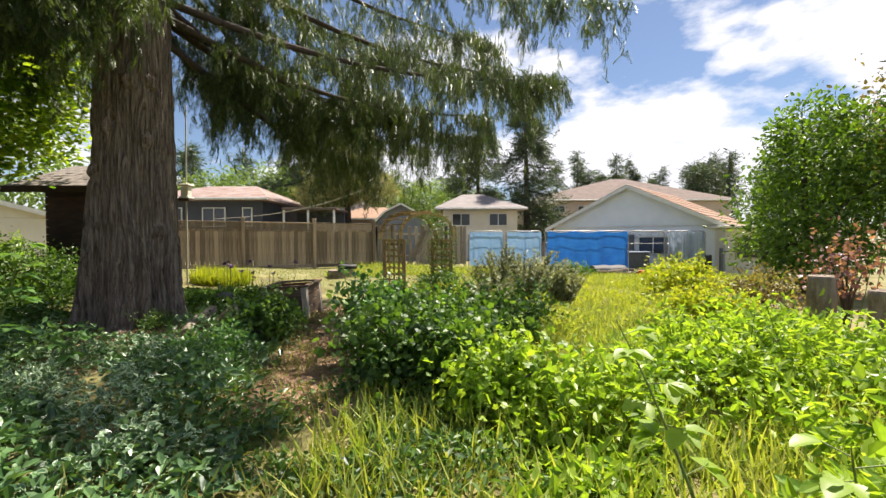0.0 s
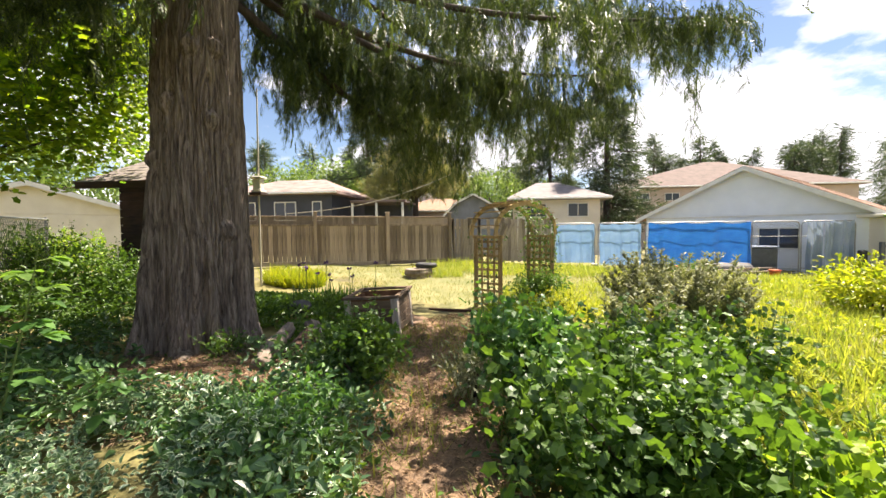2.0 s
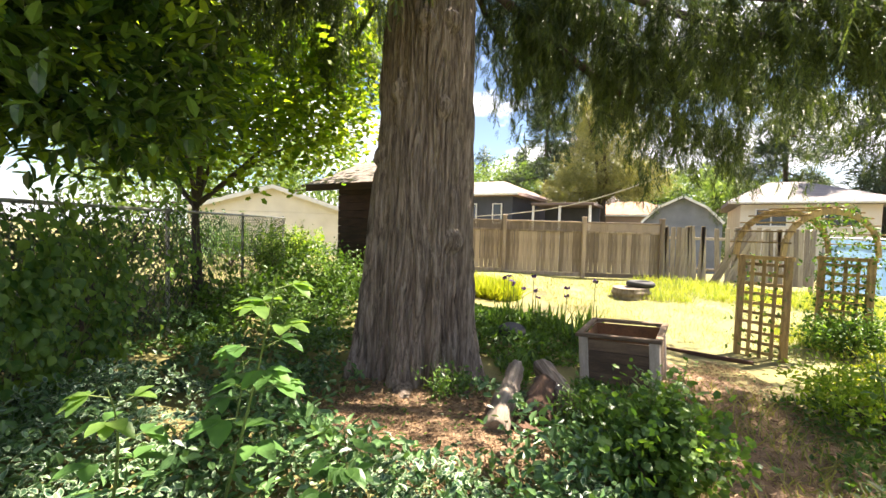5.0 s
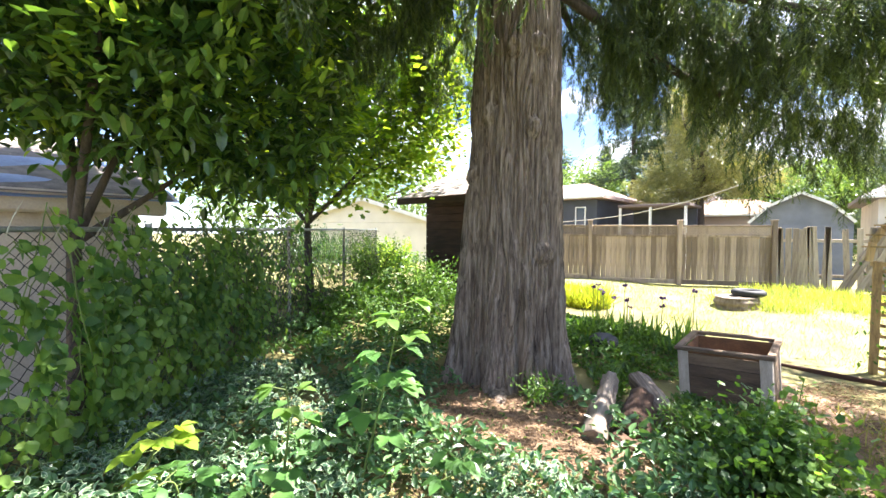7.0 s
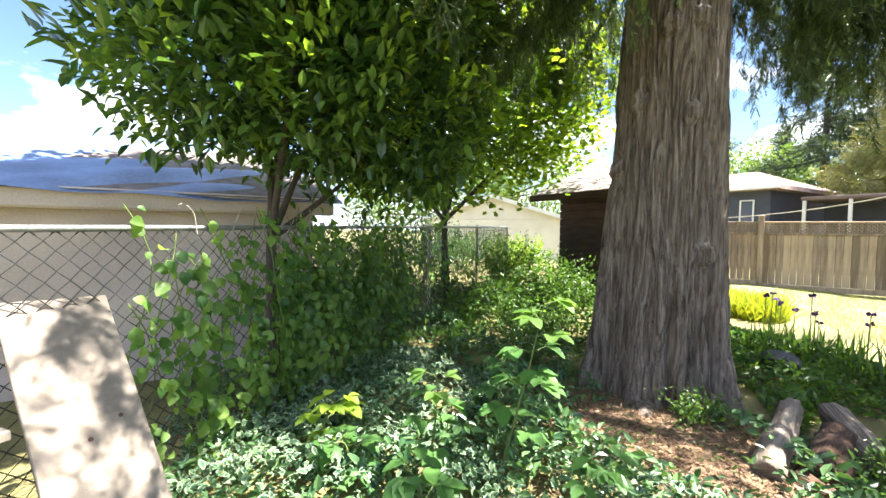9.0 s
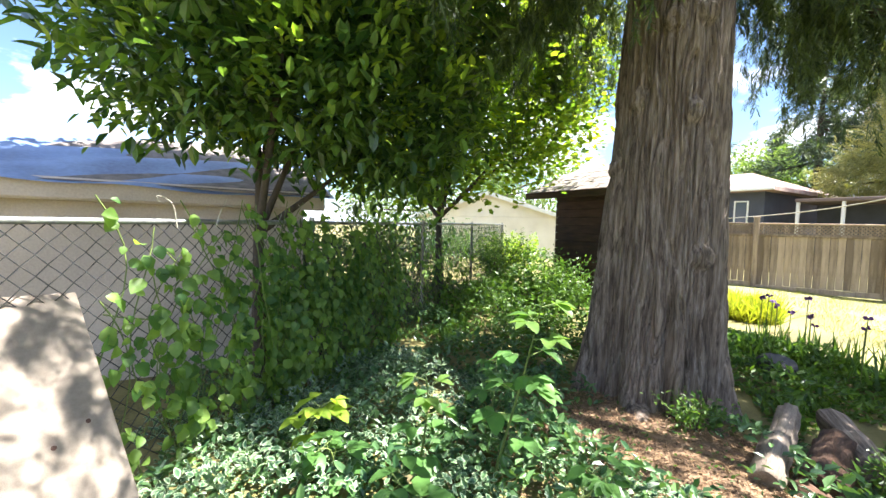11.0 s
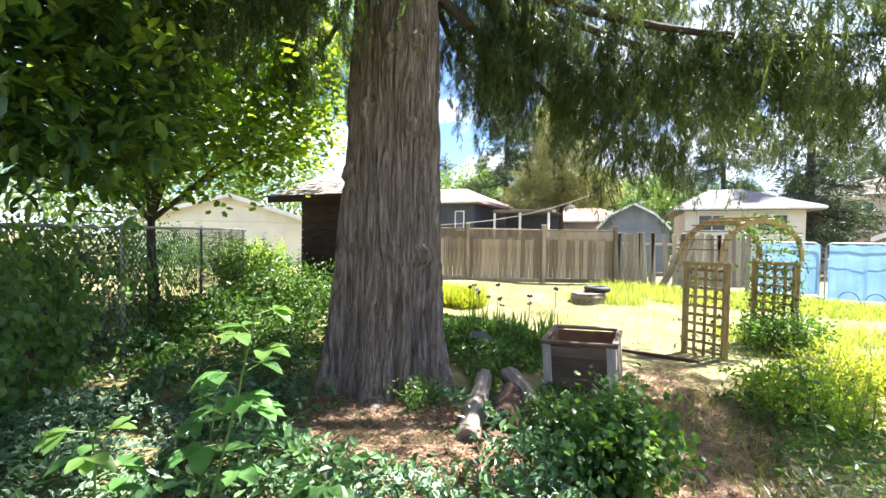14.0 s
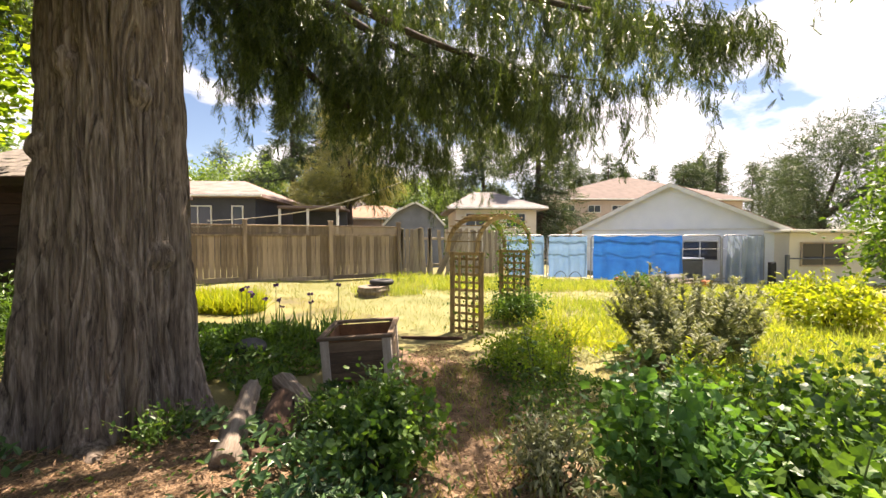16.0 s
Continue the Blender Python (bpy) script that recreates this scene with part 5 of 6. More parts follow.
def bush(name, x, y, rx, ry, tall, count, template, size, mat, label, category="shrub", seed=0, stems=7, z0=0.0, group=""):
    """A shrub: a few stems and clumped leaves with an uneven outline."""
    g = np.random.default_rng(seed + 100)
    gzz = gz(x, y)
    ob = empty(name, pose(x, y, gzz), label, category, group)
    blobs = []
    for i in range(stems):
        a, q = g.uniform(0, 6.28), g.uniform(0.3, 0.85)
        top = np.array([rx * q * math.cos(a), ry * q * math.sin(a), tall * g.uniform(0.6, 0.95)])
        s = np.linspace(0, 1, 6)[:, None]
        pts = s * top * np.array([1, 1, 1]) + np.sin(s * math.pi) * g.normal(0, 0.05, 3)
        pts[:, :2] *= (0.35 + 0.65 * s)
        pts[0, 2] = -0.05
        grid_mesh("stem", *tube(pts, 0.012 * (1.2 - s[:, 0]) * (0.6 + tall), 5), M_TWIG, ob)
        blobs.append((top * np.array([0.9, 0.9, 0.82]), np.array([rx, ry, tall * 0.8]) * g.uniform(0.32, 0.5)))
    blobs.append(((0, 0, z0 + tall * 0.36), (rx * 0.68, ry * 0.68, tall * 0.36)))
    sets, young = [crown_verts(blobs, int(count * 0.7), template, size, 7, 0.42, 0.05, 0.3)], []
    for i in range(stems + 4):
        a, q = g.uniform(0, 6.28), g.uniform(0.1, 0.8)
        root = np.array([rx * q * math.cos(a), ry * q * math.sin(a), tall * 0.35])
        end = root + np.array([g.normal(0, 0.14), g.normal(0, 0.14), tall * g.uniform(0.5, 0.95)])
        k = max(6, int(count * 0.24 / (stems + 4)))
        u = g.random((k, 1))
        (young if i % 2 else sets).append(scatter(*template, root * (1 - u) + end * u + g.normal(0, 0.035, (k, 3)), turns(k, g.standard_normal((k, 3)) + np.array([0, 0, 0.3]), (0, 0, 1.0)), size * (1.25 - 0.6 * u[:, 0]) * g.uniform(0.7, 1.2, k)))
        grid_mesh("stem", *tube([root * np.array([0.5, 0.5, 0]), root, end], [0.008, 0.006, 0.003], 5), M_STEM, ob)
    # on M_MID bushes half the shoots get a lighter colour, imitating backlit leaves
    for name, some, m in (("foliage", sets, mat), ("shoot_foliage", young, M_VINE if mat is M_MID else mat)):
        v, f = joined(some)
        world_v = v + np.array([x, y, gzz])
        fk = (clear_of_walk(world_v) & (v[:, 2] > 0.0))[f].all(1)
        grid_mesh(name, v, f[fk], m, ob, smooth=False)
    return ob


bush("bush", -0.75, 5.4, 0.8, 0.72, 0.86, 4600, LOBED, 0.062, M_MID, "dense dark leafy currant bush beside the path", "bush", 1, 9)
bush("bush", -0.55, 6.5, 0.66, 0.6, 0.85, 3000, LOBED, 0.062, M_MID, "broad dark currant bush behind another", "bush", 21, 8)
bush("bush", -1.35, 6.3, 0.42, 0.42, 1.0, 2300, LOBED, 0.062, M_BRAMBLE, "upright leafy bush with tall sprigs beside the path", "bush", 22, 7)
bush("bush", 0.0, 4.75, 0.5, 0.5, 0.62, 1700, LOBED, 0.07, M_LIME, "light green leafy currant bush in sun", "bush", 2)
bush("bush", -2.95, 7.15, 0.48, 0.46, 0.72, 2500, LOBED, 0.052, M_MID, "small leafy green bush by the planter", "bush", 3)
bush("bush", -4.75, 7.5, 0.32, 0.28, 0.28, 500, OVAL, 0.05, M_MID, "low leafy plant at the foot of the cedar", "bush", 41, 5)
bush("bush", -3.5, 7.75, 0.36, 0.34, 0.42, 800, OVAL, 0.055, M_MID, "loose leafy plant among the logs", "bush", 42, 6)
bush("shrub", 5.7, 12.0, 1.1, 1.0, 1.0, 3600, OVAL, 0.12, M_YELLOWLEAF, "rounded yellow-green shrub in full sun", "shrub", 7)
bush("shrub", 3.9, 8.3, 0.9, 0.7, 0.6, 2600, OVAL, 0.09, M_YELLOWLEAF, "low yellow-flowering sunlit shrub", "shrub", 8)
bush("shrub", 5.6, 9.2, 0.8, 0.7, 0.8, 1600, OVAL, 0.08, M_BRONZE, "bronze-leaved shrub in part shade", "shrub", 9)
bush("shrub", -0.55, 12.75, 0.7, 0.5, 0.62, 2400, OVAL, 0.07, M_MID, "climber shrub at the foot of the arbor", "shrub", 10)
bush("bush", 0.35, 7.0, 0.6, 0.6, 0.8, 2600, LOBED, 0.06, M_MID, "open leggy bush with lime shoot tips", "bush", 31)
bush("bush", 0.0, 7.9, 0.5, 0.45, 0.55, 1700, OVAL, 0.05, M_LIME, "small light green sunlit bush", "bush", 32)
bush("shrub", -0.6, 10.6, 0.6, 0.6, 0.5, 1800, OVAL, 0.05, M_YELLOWLEAF, "loose yellow-green shrub near the arbor", "shrub", 33)
bush("shrub", -1.25, 9.3, 0.6, 0.85, 0.6, 2600, OVAL, 0.06, M_LIME, "low loose green shrub along the path", "shrub", 11)
bush("shrub", -1.75, 6.95, 0.36, 0.34, 0.42, 1500, NARROW, 0.07, M_SILVER, "small grey-leaved lavender clump", "shrub", 12)
bush("shrub", -8.5, 9.3, 0.9, 0.9, 0.95, 3200, OVAL, 0.07, M_MID, "light green shrub in front of the shed", "shrub", 13)
bush("shrub", -10.6, 10.0, 0.9, 0.7, 1.2, 2600, OVAL, 0.07, M_MID, "leafy shrub between fence and shed", "shrub", 14)
bush("shrub", 4.6, 17.2, 0.8, 0.5, 0.55, 1500, NARROW, 0.12, M_MID, "low green tussock in the lawn", "shrub", 15)
bush("red_maple", 5.75, 7.75, 0.75, 0.5, 1.5, 420, LOBED, 0.07, M_PINK, "small red-leaved maple beside log posts", "tree", 16, 6, 0.5)
bush("bush", 2.2, 5.6, 0.9, 0.8, 0.72, 3400, OVAL, 0.085, M_LIME, "bright lime-green leafy bush in sun", "bush", 17)
bush("bush", 2.6, 3.7, 0.9, 0.7, 0.72, 3000, OVAL, 0.085, M_LIME, "vigorous lime-green nettle clump", "bush", 18)
bush("bush", -3.2, 5.75, 0.7, 0.6, 0.42, 1500, OVAL, 0.06, M_BRAMBLE, "mound of pale variegated leaves", "bush", 19)



def mugwort(x, y, r, tall, stems, label, seed):
    """A stand of upright leafy spikes that fan out from one root."""
    g = np.random.default_rng(seed)
    ob = empty("mugwort", pose(x, y, gz(x, y)), label, "shrub")
    sets = []
    for i in range(stems):
        a, q, h = g.uniform(0, 6.28), math.sqrt(g.random()), tall * g.uniform(0.6, 1.08)
        s = np.linspace(0, 1, 8)
        d = np.array((math.cos(a), math.sin(a)))
        flat = d[None] * (r * q * (0.25 + 0.75 * s[:, None] ** 0.8))
        pts = np.concatenate([flat, (h * (1 - 0.18 * q * q) * s)[:, None]], 1) + 0.02 * g.standard_normal((8, 3)) * s[:, None]
        pts[0, 2] = -0.03
        grid_mesh("stem", *tube(pts, 0.006 * (1.3 - s), 5), M_STEM, ob)
        k = int(100 * h)
        u = (0.12 + 0.88 * g.random(k) ** 0.8) * 6.99
        j = u.astype(int)
        p = pts[j] + (pts[j + 1] - pts[j]) * (u - j)[:, None]
        b = g.uniform(0, 6.28, k)
        tip = np.stack([np.cos(b), np.sin(b), g.uniform(0.3, 1.4, k)], -1)
        sets.append(scatter(*NARROW, p, turns(k, tip, (0, 0, 1.0)), (1.25 - 0.1 * u) * g.uniform(0.09, 0.16, k)))
    grid_mesh("foliage", *joined(sets), M_SILVER, ob, smooth=False)
    return ob


mugwort(1.0, 9.75, 1.05, 1.35, 100, "tall silvery mugwort with many upright stems", 5)
mugwort(1.9, 10.1, 0.6, 1.15, 40, "silvery mugwort stand beside a taller one", 51)
mugwort(0.3, 8.8, 0.55, 0.9, 42, "shorter silvery mugwort clump", 6)

# dry needles, twigs and dead leaves on the bare ground
g = np.random.default_rng(44)
spots = ((-4.7, 7.0, 1.3, 0.85, 9000), (-2.35, 8.6, 0.65, 2.6, 8000), (-2.0, 5.9, 0.65, 1.4, 5000), (-5.0, 6.2, 1.5, 0.8, 3000))
out = []
for cx, cy, rx, ry, k in spots:
    a, q = g.uniform(0, 6.28, k), np.sqrt(g.random(k))
    x, y = cx + rx * q * np.cos(a), cy + ry * q * np.sin(a)
    p = np.stack([x, y, height(x, y) + 0.03 + 0.015 * g.random(k)], -1)
    tip = np.stack([g.standard_normal(k), g.standard_normal(k), 0.25 * g.standard_normal(k)], -1)
    out.append(scatter(*leaf(0.16, 0.05), p, turns(k, tip, (0, 0, 1.0)), g.uniform(0.015, 0.07, k)))
    k //= 4
    out.append(scatter(*leaf(0.5, 0.15), p[:k], turns(k, tip[:k], (0, 0, 1.0)), g.uniform(0.012, 0.035, k)))
tagged(grid_mesh("dead_litter", *joined(out), M_CHIPS, smooth=False), "dry needles, twigs and dead leaves on soil", "litter", kind="stuff")

for x, y, r, t, m, lab in ((-11.4, 7.2, 1.2, 1.5, M_MID, "dark leafy thicket beyond the wire fence"), (-13.2, 9.3, 1.5, 1.7, M_DARKLEAF, "shaded shrub beyond the wire fence"), (-10.2, 5.6, 1.0, 1.3, M_DARKLEAF, "shaded shrub by the stucco garage"),
                           (-15.5, 12.0, 1.8, 1.3, M_MID, "rough shrub near the cream garage"), (-12.6, 12.2, 1.0, 1.1, M_LIME, "sunlit shrub at the end of the wire fence")):
    bush("thicket", x, y, r, r, t, 2600, OVAL, 0.1, m, lab, "shrub", int(abs(x) * 10), 7)

# iris clump
iris = empty("iris_clump", pose(-4.9, 11.2, gz(-4.9, 11.2)), "purple iris clump with sword leaves", "flowers")
n = 200
p = np.stack([rng.uniform(-1.0, 0.9, n), rng.uniform(-0.5, 0.5, n), np.zeros(n)], -1)
tip = np.stack([0.25 * rng.standard_normal(n), 0.25 * rng.standard_normal(n), np.ones(n)], -1)
grid_mesh("leaves", *scatter(*blade(0.035, 0.2), p, turns(n, tip), rng.uniform(0.35, 0.6, n)), M_MID, iris, smooth=False)
for i in range(11):
    x, y, h = rng.uniform(-1.0, 0.9), rng.uniform(-0.5, 0.5), rng.uniform(0.5, 0.95)
    stem = grid_mesh("stem", *tube([(x, y, 0), (x + 0.02, y, h)], 0.006, 5), M_STEM, iris)
    k = 9
    tip = rng.standard_normal((k, 3)) * np.array([1, 1, 0.6])
    grid_mesh("flower", *scatter(*ROUND, np.tile((x + 0.02, y, h), (k, 1)), turns(k, tip), 0.055 * np.ones(k)), M_PURPLE, stem)


def bramble(x, y, tip, n_leaf, size, label, seed, mat, young=None):
    """A tall cane with five-fingered leaves."""
    g = np.random.default_rng(seed)
    z = gz(x, y)
    ob = empty("bramble", pose(x, y, z), label, "bramble", "brambles")
    s = np.linspace(0, 1, 12)
    top = np.array(tip) - np.array((x, y, z))
    pts = s[:, None] * top + np.stack([0 * s, 0.05 * np.sin(s * 3), 0.1 * np.sin(s * math.pi)], -1)
    grid_mesh("cane", *tube(pts, 0.008 * (1.3 - s), 6), M_STEM, ob)
    vs = []
    for i in range(n_leaf):
        q = 0.25 + 0.75 * (i + 0.5) / n_leaf
        c = pts[int(q * 11)]
        a = i * 2.4 + g.uniform(-0.4, 0.4)
        d = np.array((math.cos(a), math.sin(a), 0.25))
        ln = size * (1.2 - 0.45 * q)
        hub = c + d * ln * 0.7
        k = 5 if i % 2 else 3
        ang = a + np.linspace(-1.1, 1.1, k)
        t = np.stack([np.cos(ang), np.sin(ang), -0.15 + 0.2 * g.standard_normal(k)], -1)
        vs.append(scatter(*ribbed_leaf(0.62, 0.1, 0.12), np.tile(hub, (k, 1)), turns(k, t, (0, 0, 1.0)), ln * g.uniform(0.75, 1.05, k)))
        vs_st = tube([c, hub], 0.003, 4)
        grid_mesh("leaf", *vs[-1], young if young and q > 0.72 else mat, ob, smooth=True)
        grid_mesh("leaf_stalk", *vs_st, M_STEM, ob)
    return ob


bramble(-4.92, 5.36, (-4.6, 5.46, 1.57), 12, 0.17, "young bramble cane with large five-fingered leaves", 1, M_BRAMBLE, M_VINE)
bramble(-5.15, 4.96, (-4.9, 4.88, 1.1), 8, 0.14, "thin bramble cane in the groundcover", 2, M_BRAMBLE, M_VINE)
bramble(-5.85, 4.4, (-5.6, 4.5, 0.72), 7, 0.17, "low sunlit bramble shoot", 3, M_LIME)
bramble(-4.7, 4.7, (-4.75, 4.62, 0.66), 7, 0.17, "low bramble shoot with broad dark leaves", 4, M_BRAMBLE)
bramble(-4.45, 5.5, (-4.3, 5.7, 0.6), 7, 0.15, "short bramble shoot beside the tall cane", 8, M_BRAMBLE)
bramble(-5.35, 4.5, (-5.3, 4.4, 0.6), 7, 0.16, "low dark bramble shoot near the fence", 9, M_BRAMBLE)
bramble(-5.4, 5.7, (-5.55, 5.9, 0.85), 8, 0.15, "bramble shoot in shaded groundcover", 10, M_BRAMBLE)
bramble(0.75, 3.35, (0.35, 3.55, 1.12), 9, 0.15, "tall lime-green shoot with broad leaves", 5, M_LIME)
bramble(1.1, 2.9, (1.0, 3.0, 0.75), 7, 0.17, "low lime-green shoot with very broad leaves", 6, M_LIME)
bramble(-1.45, 8.3, (-1.6, 8.5, 0.95), 10, 0.09, "thin upright leafy shoot beside the path", 7, M_MID)

# vine over the wire fence
vine = empty("fence_vine", pose(CA[0], CA[1], 0.3, 0, 0, CANG), "large-leaved vine climbing over the wire fence", "vine")
g = np.random.default_rng(71)
strands = [(g.uniform(1.15, 2.4), 1) for _ in range(26)] + [(g.uniform(2.1, 4.3), 1.4) for _ in range(84)] + [(g.uniform(4.2, 7.5), 1) for _ in range(16)]
leaves = []
for i, (s0, thick) in enumerate(strands):
    s = np.linspace(0, 1, 14)
    top = g.uniform(1.0, 1.72) if i % 3 else g.uniform(1.5, 1.8)
    out = (0.03 + 0.16 * g.random() * (thick > 1)) * np.sin(s * math.pi)
    pts = np.stack([s0 + 0.16 * np.sin(s * g.uniform(3, 7) + i) + g.uniform(-0.35, 0.6) * s ** 2, -0.03 - out, s * top], -1)
    if i % 4 == 0:
        pts[8:, 2] = pts[8, 2] + (pts[8:, 2] - pts[8, 2]) * 0.25
    grid_mesh("tendril", *tube(pts, 0.0045, 4), M_STEM, vine)
    k = int(g.integers(17, 26) * thick)
    u = g.random(k) ** 0.8 * 13
    j = np.clip(u.astype(int), 0, 12)
    p = pts[j] + (pts[j + 1] - pts[j]) * (u - j)[:, None] + g.normal(0, 0.035, (k, 3)) - np.array((0, 0.05, 0))
    leaves.append(p)
p = np.concatenate(leaves)
n = len(p)
tip = np.stack([0.55 * g.standard_normal(n), -0.3 - 0.3 * g.random(n), -0.8 + 0.45 * g.standard_normal(n)], -1)
grid_mesh("foliage", *scatter(*HEART, p, turns(n, tip, np.array((0, -1.0, 0.5)) + 0.4 * g.standard_normal((n, 3))), g.uniform(0.05, 0.115, n)), M_VINE, vine)

# pale curled shoots that reach above the rail
for i in range(9):
    s0, lift = 1.5 + i * 0.28, g.uniform(0.12, 0.26)
    s = np.linspace(0, 1, 12)
    curl = 0.05 * np.sin(s * g.uniform(4, 8)) * s
    pts = np.stack([s0 + g.uniform(-0.15, 0.15) * s + curl, -0.04 - 0.05 * s, 1.56 + lift * np.sin(s * 2.2)], -1)
    grid_mesh("curled_shoot", *tube(pts, 0.0032 * (1.2 - s), 5), M_CABLE, vine)

# climbing plant on the arbor
climber = empty("arbor_climber", pose(*arb(0.5, 1, 0)), "climbing plant twining up the arbor", "vine")
n = 2250
b = np.concatenate([rng.normal(1.0, 0.05, 1600), rng.normal(0.0, 0.06, 180), rng.uniform(0.55, 1.08, 470)])
a = rng.uniform(-0.2, 1.2, n)
z = np.concatenate([AG + 1.72 * rng.random(1600) ** 1.5, rng.uniform(AG, 1.6, 180), np.zeros(470)])
z[1780:] = [arch(0.5 + 0.5 * min(1, max(0, (q - 0.5) / 0.58)))[1] + rng.normal(0.05, 0.06) for q in b[1780:]]
q = AL1 + AU * a[:, None] + AS * b[:, None]
p = np.stack([q[:, 0], q[:, 1], z], -1) - np.array(arb(0.5, 1, 0))
grid_mesh("foliage", *scatter(*OVAL, p, turns(n, rng.standard_normal((n, 3)) - np.array([0, 0, .4])), rng.uniform(0.045, 0.09, n)), M_MID, climber, smooth=False)


# ---- trees ----
def broadleaf(name, x, y, trunk_r, fork_z, blobs, count, template, size, mat, label, limbs=6, seed=0, clump=14, lean=(0, 0), tight=0.2, z=None, droop=0.25, shoots=None):
    """A tree with a tapered trunk, limbs to each part of the crown, and clumped leaves."""
    g = np.random.default_rng(seed)
    zz = gz(x, y) if z is None else z
    ob = empty(name, pose(x, y, zz), label, "tree")
    s = np.linspace(0, 1, 8)
    pts = np.stack([lean[0] * s + 0.03 * np.sin(5 * s), lean[1] * s, -0.15 + (fork_z + 0.15) * s], -1)
    grid_mesh("trunk", *tube(pts, trunk_r * (1.25 - 0.5 * s), 12, 0.04), M_TWIG, ob)
    for c, r in blobs:
        c = np.array(c)
        for k in range(max(1, limbs // len(blobs))):
            e = c + g.standard_normal(3) * np.array(r) * 0.35
            s = np.linspace(0, 1, 9)[:, None]
            q = pts[-1] * (1 - s) + e * s + np.sin(s * math.pi) * g.normal(0, 0.12, 3)
            grid_mesh("limb", *tube(q, trunk_r * 0.55 * (1.15 - s[:, 0]), 7, 0.05), M_TWIG, ob)
    grid_mesh("crown", *crown_verts(blobs, count, template, size, clump, tight, droop), mat, ob, smooth=False)
    if shoots:
        grid_mesh("new_growth", *crown_verts(blobs, count // 7, template, size * 0.85, 9, 0.1, -0.5, 0.93), shoots, ob, smooth=False)
    return ob


broadleaf("laurel_tree", -7.05, 4.3, 0.06, 1.5, [((0.2, -0.5, 3.0), (0.9, 0.8, 0.7)), ((0.3, 0.4, 2.8), (1.0, 0.8, 0.7)), ((0.2, 1.3, 2.75), (0.9, 0.9, 0.8)), ((0.4, -0.35, 4.1), (1.2, 1.15, 0.9)), ((0.4, 0.95, 4.0), (1.2, 1.1, 0.9)), ((0.3, 0.5, 5.0), (1.5, 1.4, 0.9))],
          30000, leaf(0.46, 0.08), 0.145, M_LAUREL, "spreading cherry laurel with glossy dark leaves", 6, 1, 8, tight=0.2, droop=-0.2, shoots=M_LIME)
broadleaf("maple_tree", -9.6, 7.75, 0.07, 1.7, [((0.2, 0.3, 3.3), (1.9, 1.7, 1.1)), ((0.9, 1.4, 3.9), (1.5, 1.4, 1.1)), ((-0.3, 1.8, 4.9), (2.4, 2.2, 1.5)), ((1.3, 0.0, 4.8), (1.6, 1.6, 1.3)), ((-1.5, 0.3, 3.2), (1.4, 1.5, 0.9)), ((0.4, -0.8, 2.7), (1.0, 1.0, 0.6)), ((0.2, 2.0, 3.6), (1.4, 1.3, 0.9))],
          15000, LOBED, 0.11, M_MAPLE, "sunlit maple with translucent green leaves", 10, 2, 9, tight=0.25, droop=-0.1)
for dx, dy, ex, ey in ((0.5, -0.6, 1.2, -0.3), (0.9, -1.3, 1.5, -1.7)):
    s = np.linspace(0, 1, 9)[:, None]
    q = np.array((-9.0 + dx, 6.6 + dy, 0.2)) * (1 - s) + np.array((-9.0 + dx - ex, 6.6 + dy - ey, 1.7)) * s
    tagged(grid_mesh("dead_branch", *tube(q, 0.045 * (1.2 - s[:, 0]), 8, 0.05), M_TWIG), "bare leaning dead branch by the wire fence", "branch")
broadleaf("birch_tree", 10.2, 13.4, 0.13, 1.4, [((0.2, 0, 2.1), (1.9, 1.8, 1.7)), ((0.4, -0.3, 3.8), (1.6, 1.6, 1.4)), ((0.2, 0.2, 4.9), (0.9, 0.9, 0.9)), ((-0.6, -0.8, 1.3), (1.1, 1.0, 1.0)), ((1.4, -1.4, 3.4), (1.6, 1.5, 1.6))],
          12000, OVAL, 0.17, M_BIRCH, "leafy bright green tree standing in sun", 10, 3, 12)
broadleaf("plum_tree", 12.6, 11.8, 0.12, 2.2, [((0, 0, 4.6), (1.9, 1.9, 1.8)), ((0.6, -0.8, 3.2), (1.5, 1.5, 1.2))], 4500, OVAL, 0.16, M_BRONZE, "bronze-leaved tree behind the green one", 5, 4, 12)


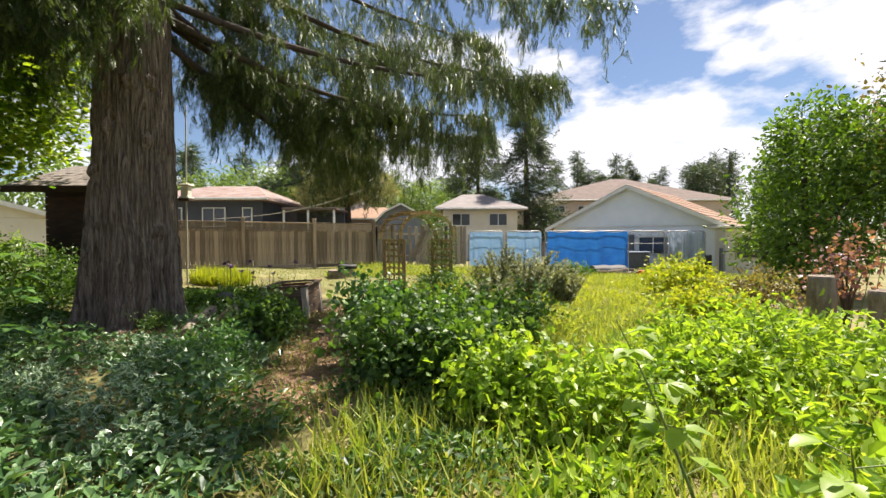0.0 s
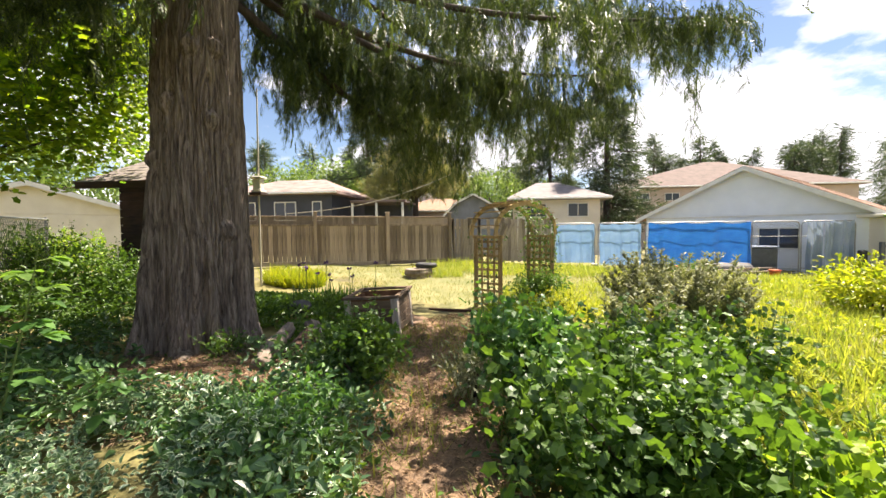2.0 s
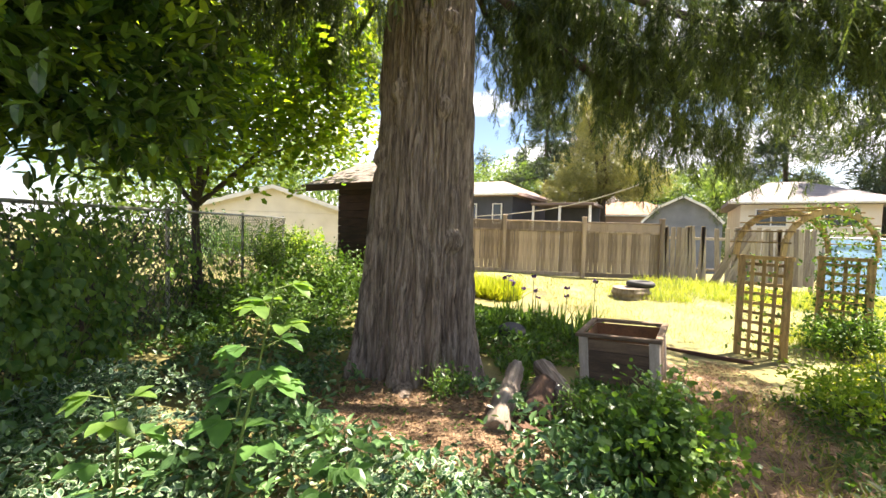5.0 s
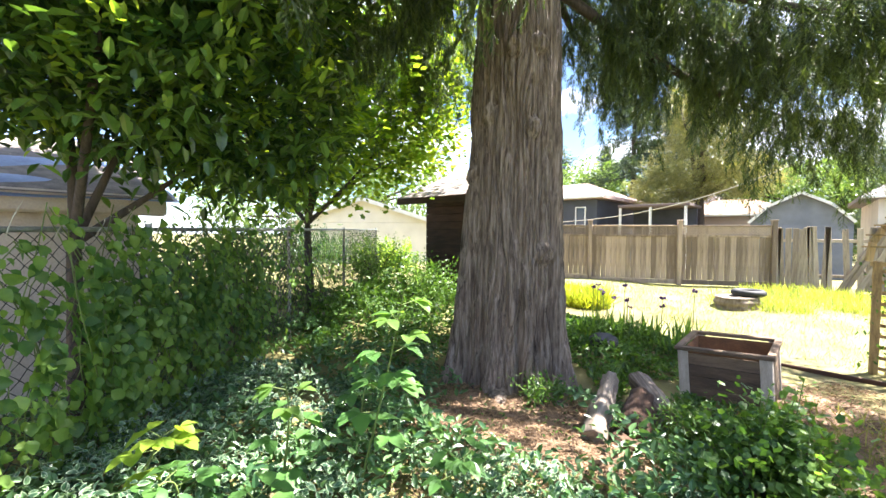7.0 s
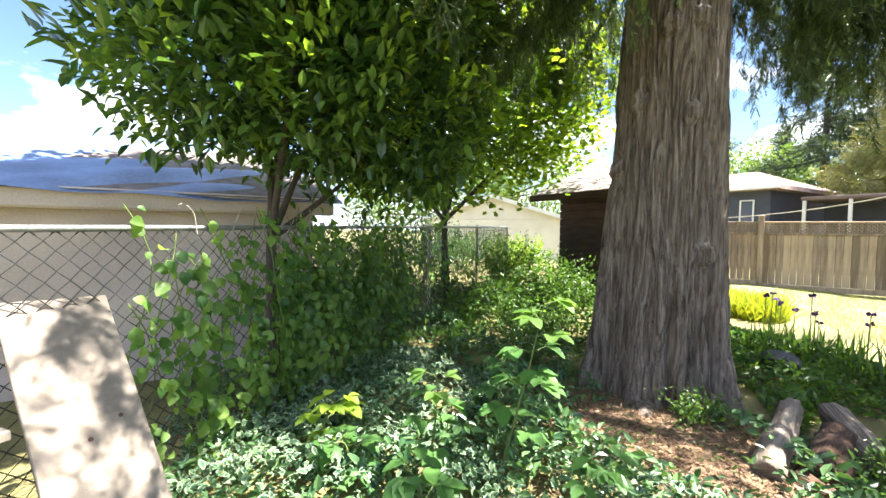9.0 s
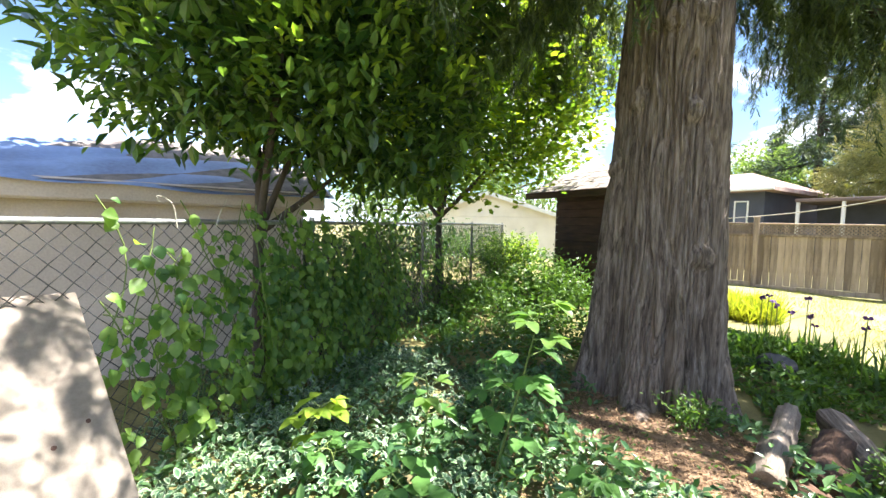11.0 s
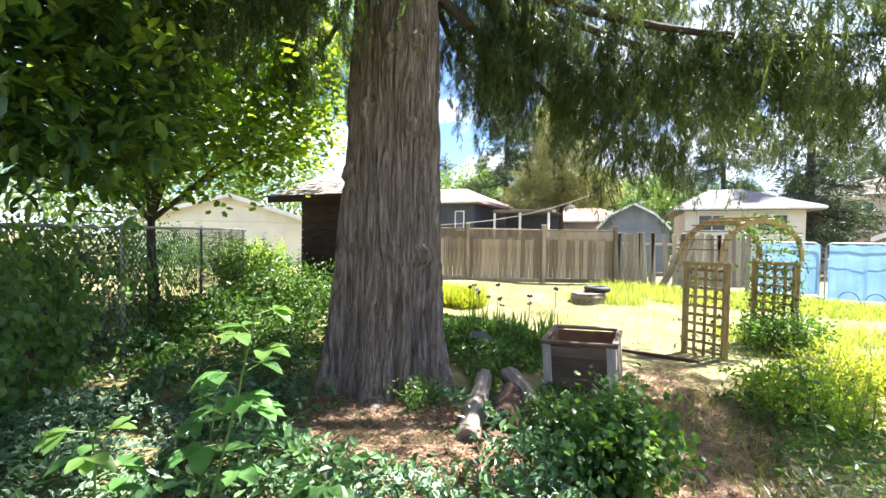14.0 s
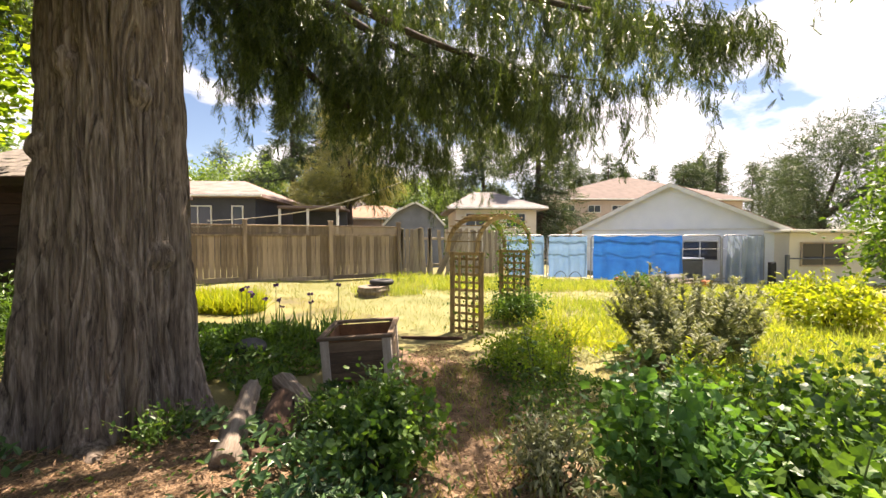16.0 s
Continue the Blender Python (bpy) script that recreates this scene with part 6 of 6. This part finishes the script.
def conifer(x, y, tall, r, label, seed, mat=None, low=0.1, count=1300, size=None, z=0.0):
    """A conifer: straight trunk, drooping branch whorls, sprays of needles."""
    g = np.random.default_rng(seed)
    ob = empty("conifer", pose(x, y, z), label, "tree")
    s = np.linspace(0, 1, 10)
    grid_mesh("trunk", *tube(np.stack([0.15 * np.sin(3 * s + seed), 0 * s, -0.3 + tall * s], -1), (0.024 * tall) * (1.05 - s), 9, 0.04), M_TWIG, ob)
    nb = int(26 + tall * 1.6)
    h = low + (1 - low) * (np.arange(nb) + g.random(nb)) / nb
    az = g.uniform(0, 6.28, nb)
    reach = r * np.clip(1.02 - h, 0.04, None) ** 0.75 * g.uniform(0.6, 1.15, nb)
    per = max(6, count // nb)
    q = g.random((nb, per)) ** 0.7
    rad = reach[:, None] * q
    zz = tall * h[:, None] - 0.28 * rad + 0.05 * rad ** 2 / (r + 0.1)
    side = g.standard_normal((nb, per)) * 0.16 * reach[:, None]
    px = np.stack([rad * np.cos(az)[:, None] - side * np.sin(az)[:, None], rad * np.sin(az)[:, None] + side * np.cos(az)[:, None], zz + g.standard_normal((nb, per)) * 0.02 * tall], -1).reshape(-1, 3)
    n = len(px)
    out = np.repeat(np.stack([np.cos(az), np.sin(az), -0.35 + 0 * az], -1), per, 0) + 0.55 * g.standard_normal((n, 3))
    grid_mesh("crown", *scatter(*FAR_SPRAY, px, turns(n, out), (size or 0.075 * tall) * g.uniform(0.6, 1.3, n)), mat or M_FIR, ob, smooth=False)
    pcs = []
    for i in range(0, nb, 2):
        e = np.array((math.cos(az[i]) * reach[i], math.sin(az[i]) * reach[i], tall * h[i] - 0.25 * reach[i]))
        pcs.append(grid_mesh("branch", *tube([(0, 0, tall * h[i]), e * np.array([0.5, 0.5, 1]) + np.array([0, 0, 0.1 * reach[i]]), e], [0.006 * tall, 0.004 * tall, 0.001 * tall], 5), M_TWIG, ob))
    return ob


conifer(6.6, 36, 15, 4.6, "tall dark fir with layered branches", 1, None, 0.14, 3200, 0.95)
conifer(3.0, 40, 13, 4.6, "broad dark fir behind the bungalows", 2, None, 0.1, 3000, 0.95)
conifer(-13.5, 40, 16, 5.0, "tall fir behind the dark house", 3, None, 0.12, 3200, 1.05)
conifer(-9.8, 44, 18, 5.0, "tall fir seen between branches", 4, None, 0.12, 3200, 1.15)
broadleaf("pine_tree", -7.3, 31, 0.28, 4.0, [((0, 0, 6.0), (2.6, 2.2, 1.5)), ((-1.6, 0, 4.7), (2.2, 1.8, 0.9)), ((1.6, 0, 5.2), (2.0, 1.8, 1.0)), ((0.3, 0, 8.2), (2.0, 1.8, 1.4)), ((-0.4, 0, 10.0), (1.4, 1.4, 1.2))], 7500, FAR_SPRAY, 0.55, M_PINE, "old pine with sparse olive needles", 12, 6, 9, z=0.0)
broadleaf("tree", -20, 46, 0.35, 4.0, [((0, 0, 6.5), (5, 4, 3.0)), ((-5, 0, 6), (4, 4, 2.6)), ((5, 0, 6.0), (4, 3, 2.6))], 9000, OVAL, 0.36, M_FARLEAF, "broad pale green tree beyond the houses", 6, 7, 10, z=0.0)
broadleaf("tree", -2.0, 50, 0.35, 4.0, [((0, 0, 5.6), (4, 4, 2.6)), ((5, 0, 5.2), (3.6, 3, 2.2)), ((-5, 0, 6.2), (4, 3, 2.8))], 9000, OVAL, 0.36, M_FARLEAF, "leafy tree beyond the bungalows", 6, 8, 10, z=0.0)
broadleaf("tree", -30, 22, 0.3, 3.0, [((0, 0, 5.0), (4, 4, 2.6)), ((4, 3, 5.5), (4, 4, 3.0)), ((-3, -5, 5.0), (4, 4, 3.0))], 9000, OVAL, 0.36, M_FARLEAF, "leafy trees beyond the cream garage", 6, 9, 10, z=0.0)
broadleaf("tree", 41, 46, 0.5, 4.0, [((0, 0, 7.5), (6.0, 5, 5.0)), ((5, -3, 9), (6, 5, 6.0)), ((-4, 0, 5.5), (3.0, 3, 3.4)), ((8, -6, 12), (5, 5, 5)), ((1, 0, 12), (3, 3, 3))], 9000, FAR_SPRAY, 0.95, M_FIR, "massive dark evergreen mass beyond the outbuilding", 8, 10, 12, z=0.0)
for i in range(34):
    x = 24 + i * 1.7 + rng.normal(0, 0.8)
    conifer(x * 1.05, 88 + rng.normal(0, 5), rng.uniform(14, 20), rng.uniform(3.2, 4.6), "distant dark conifer on the skyline", 20 + i, None, 0.03, 460, 2.0)
for i in range(14):
    conifer(-48 + i * 4.0 + rng.normal(0, 1), 72 + rng.normal(0, 6), rng.uniform(11, 17), rng.uniform(3.0, 4.2), "distant conifer behind the houses", 60 + i, None, 0.03, 460, 2.0)
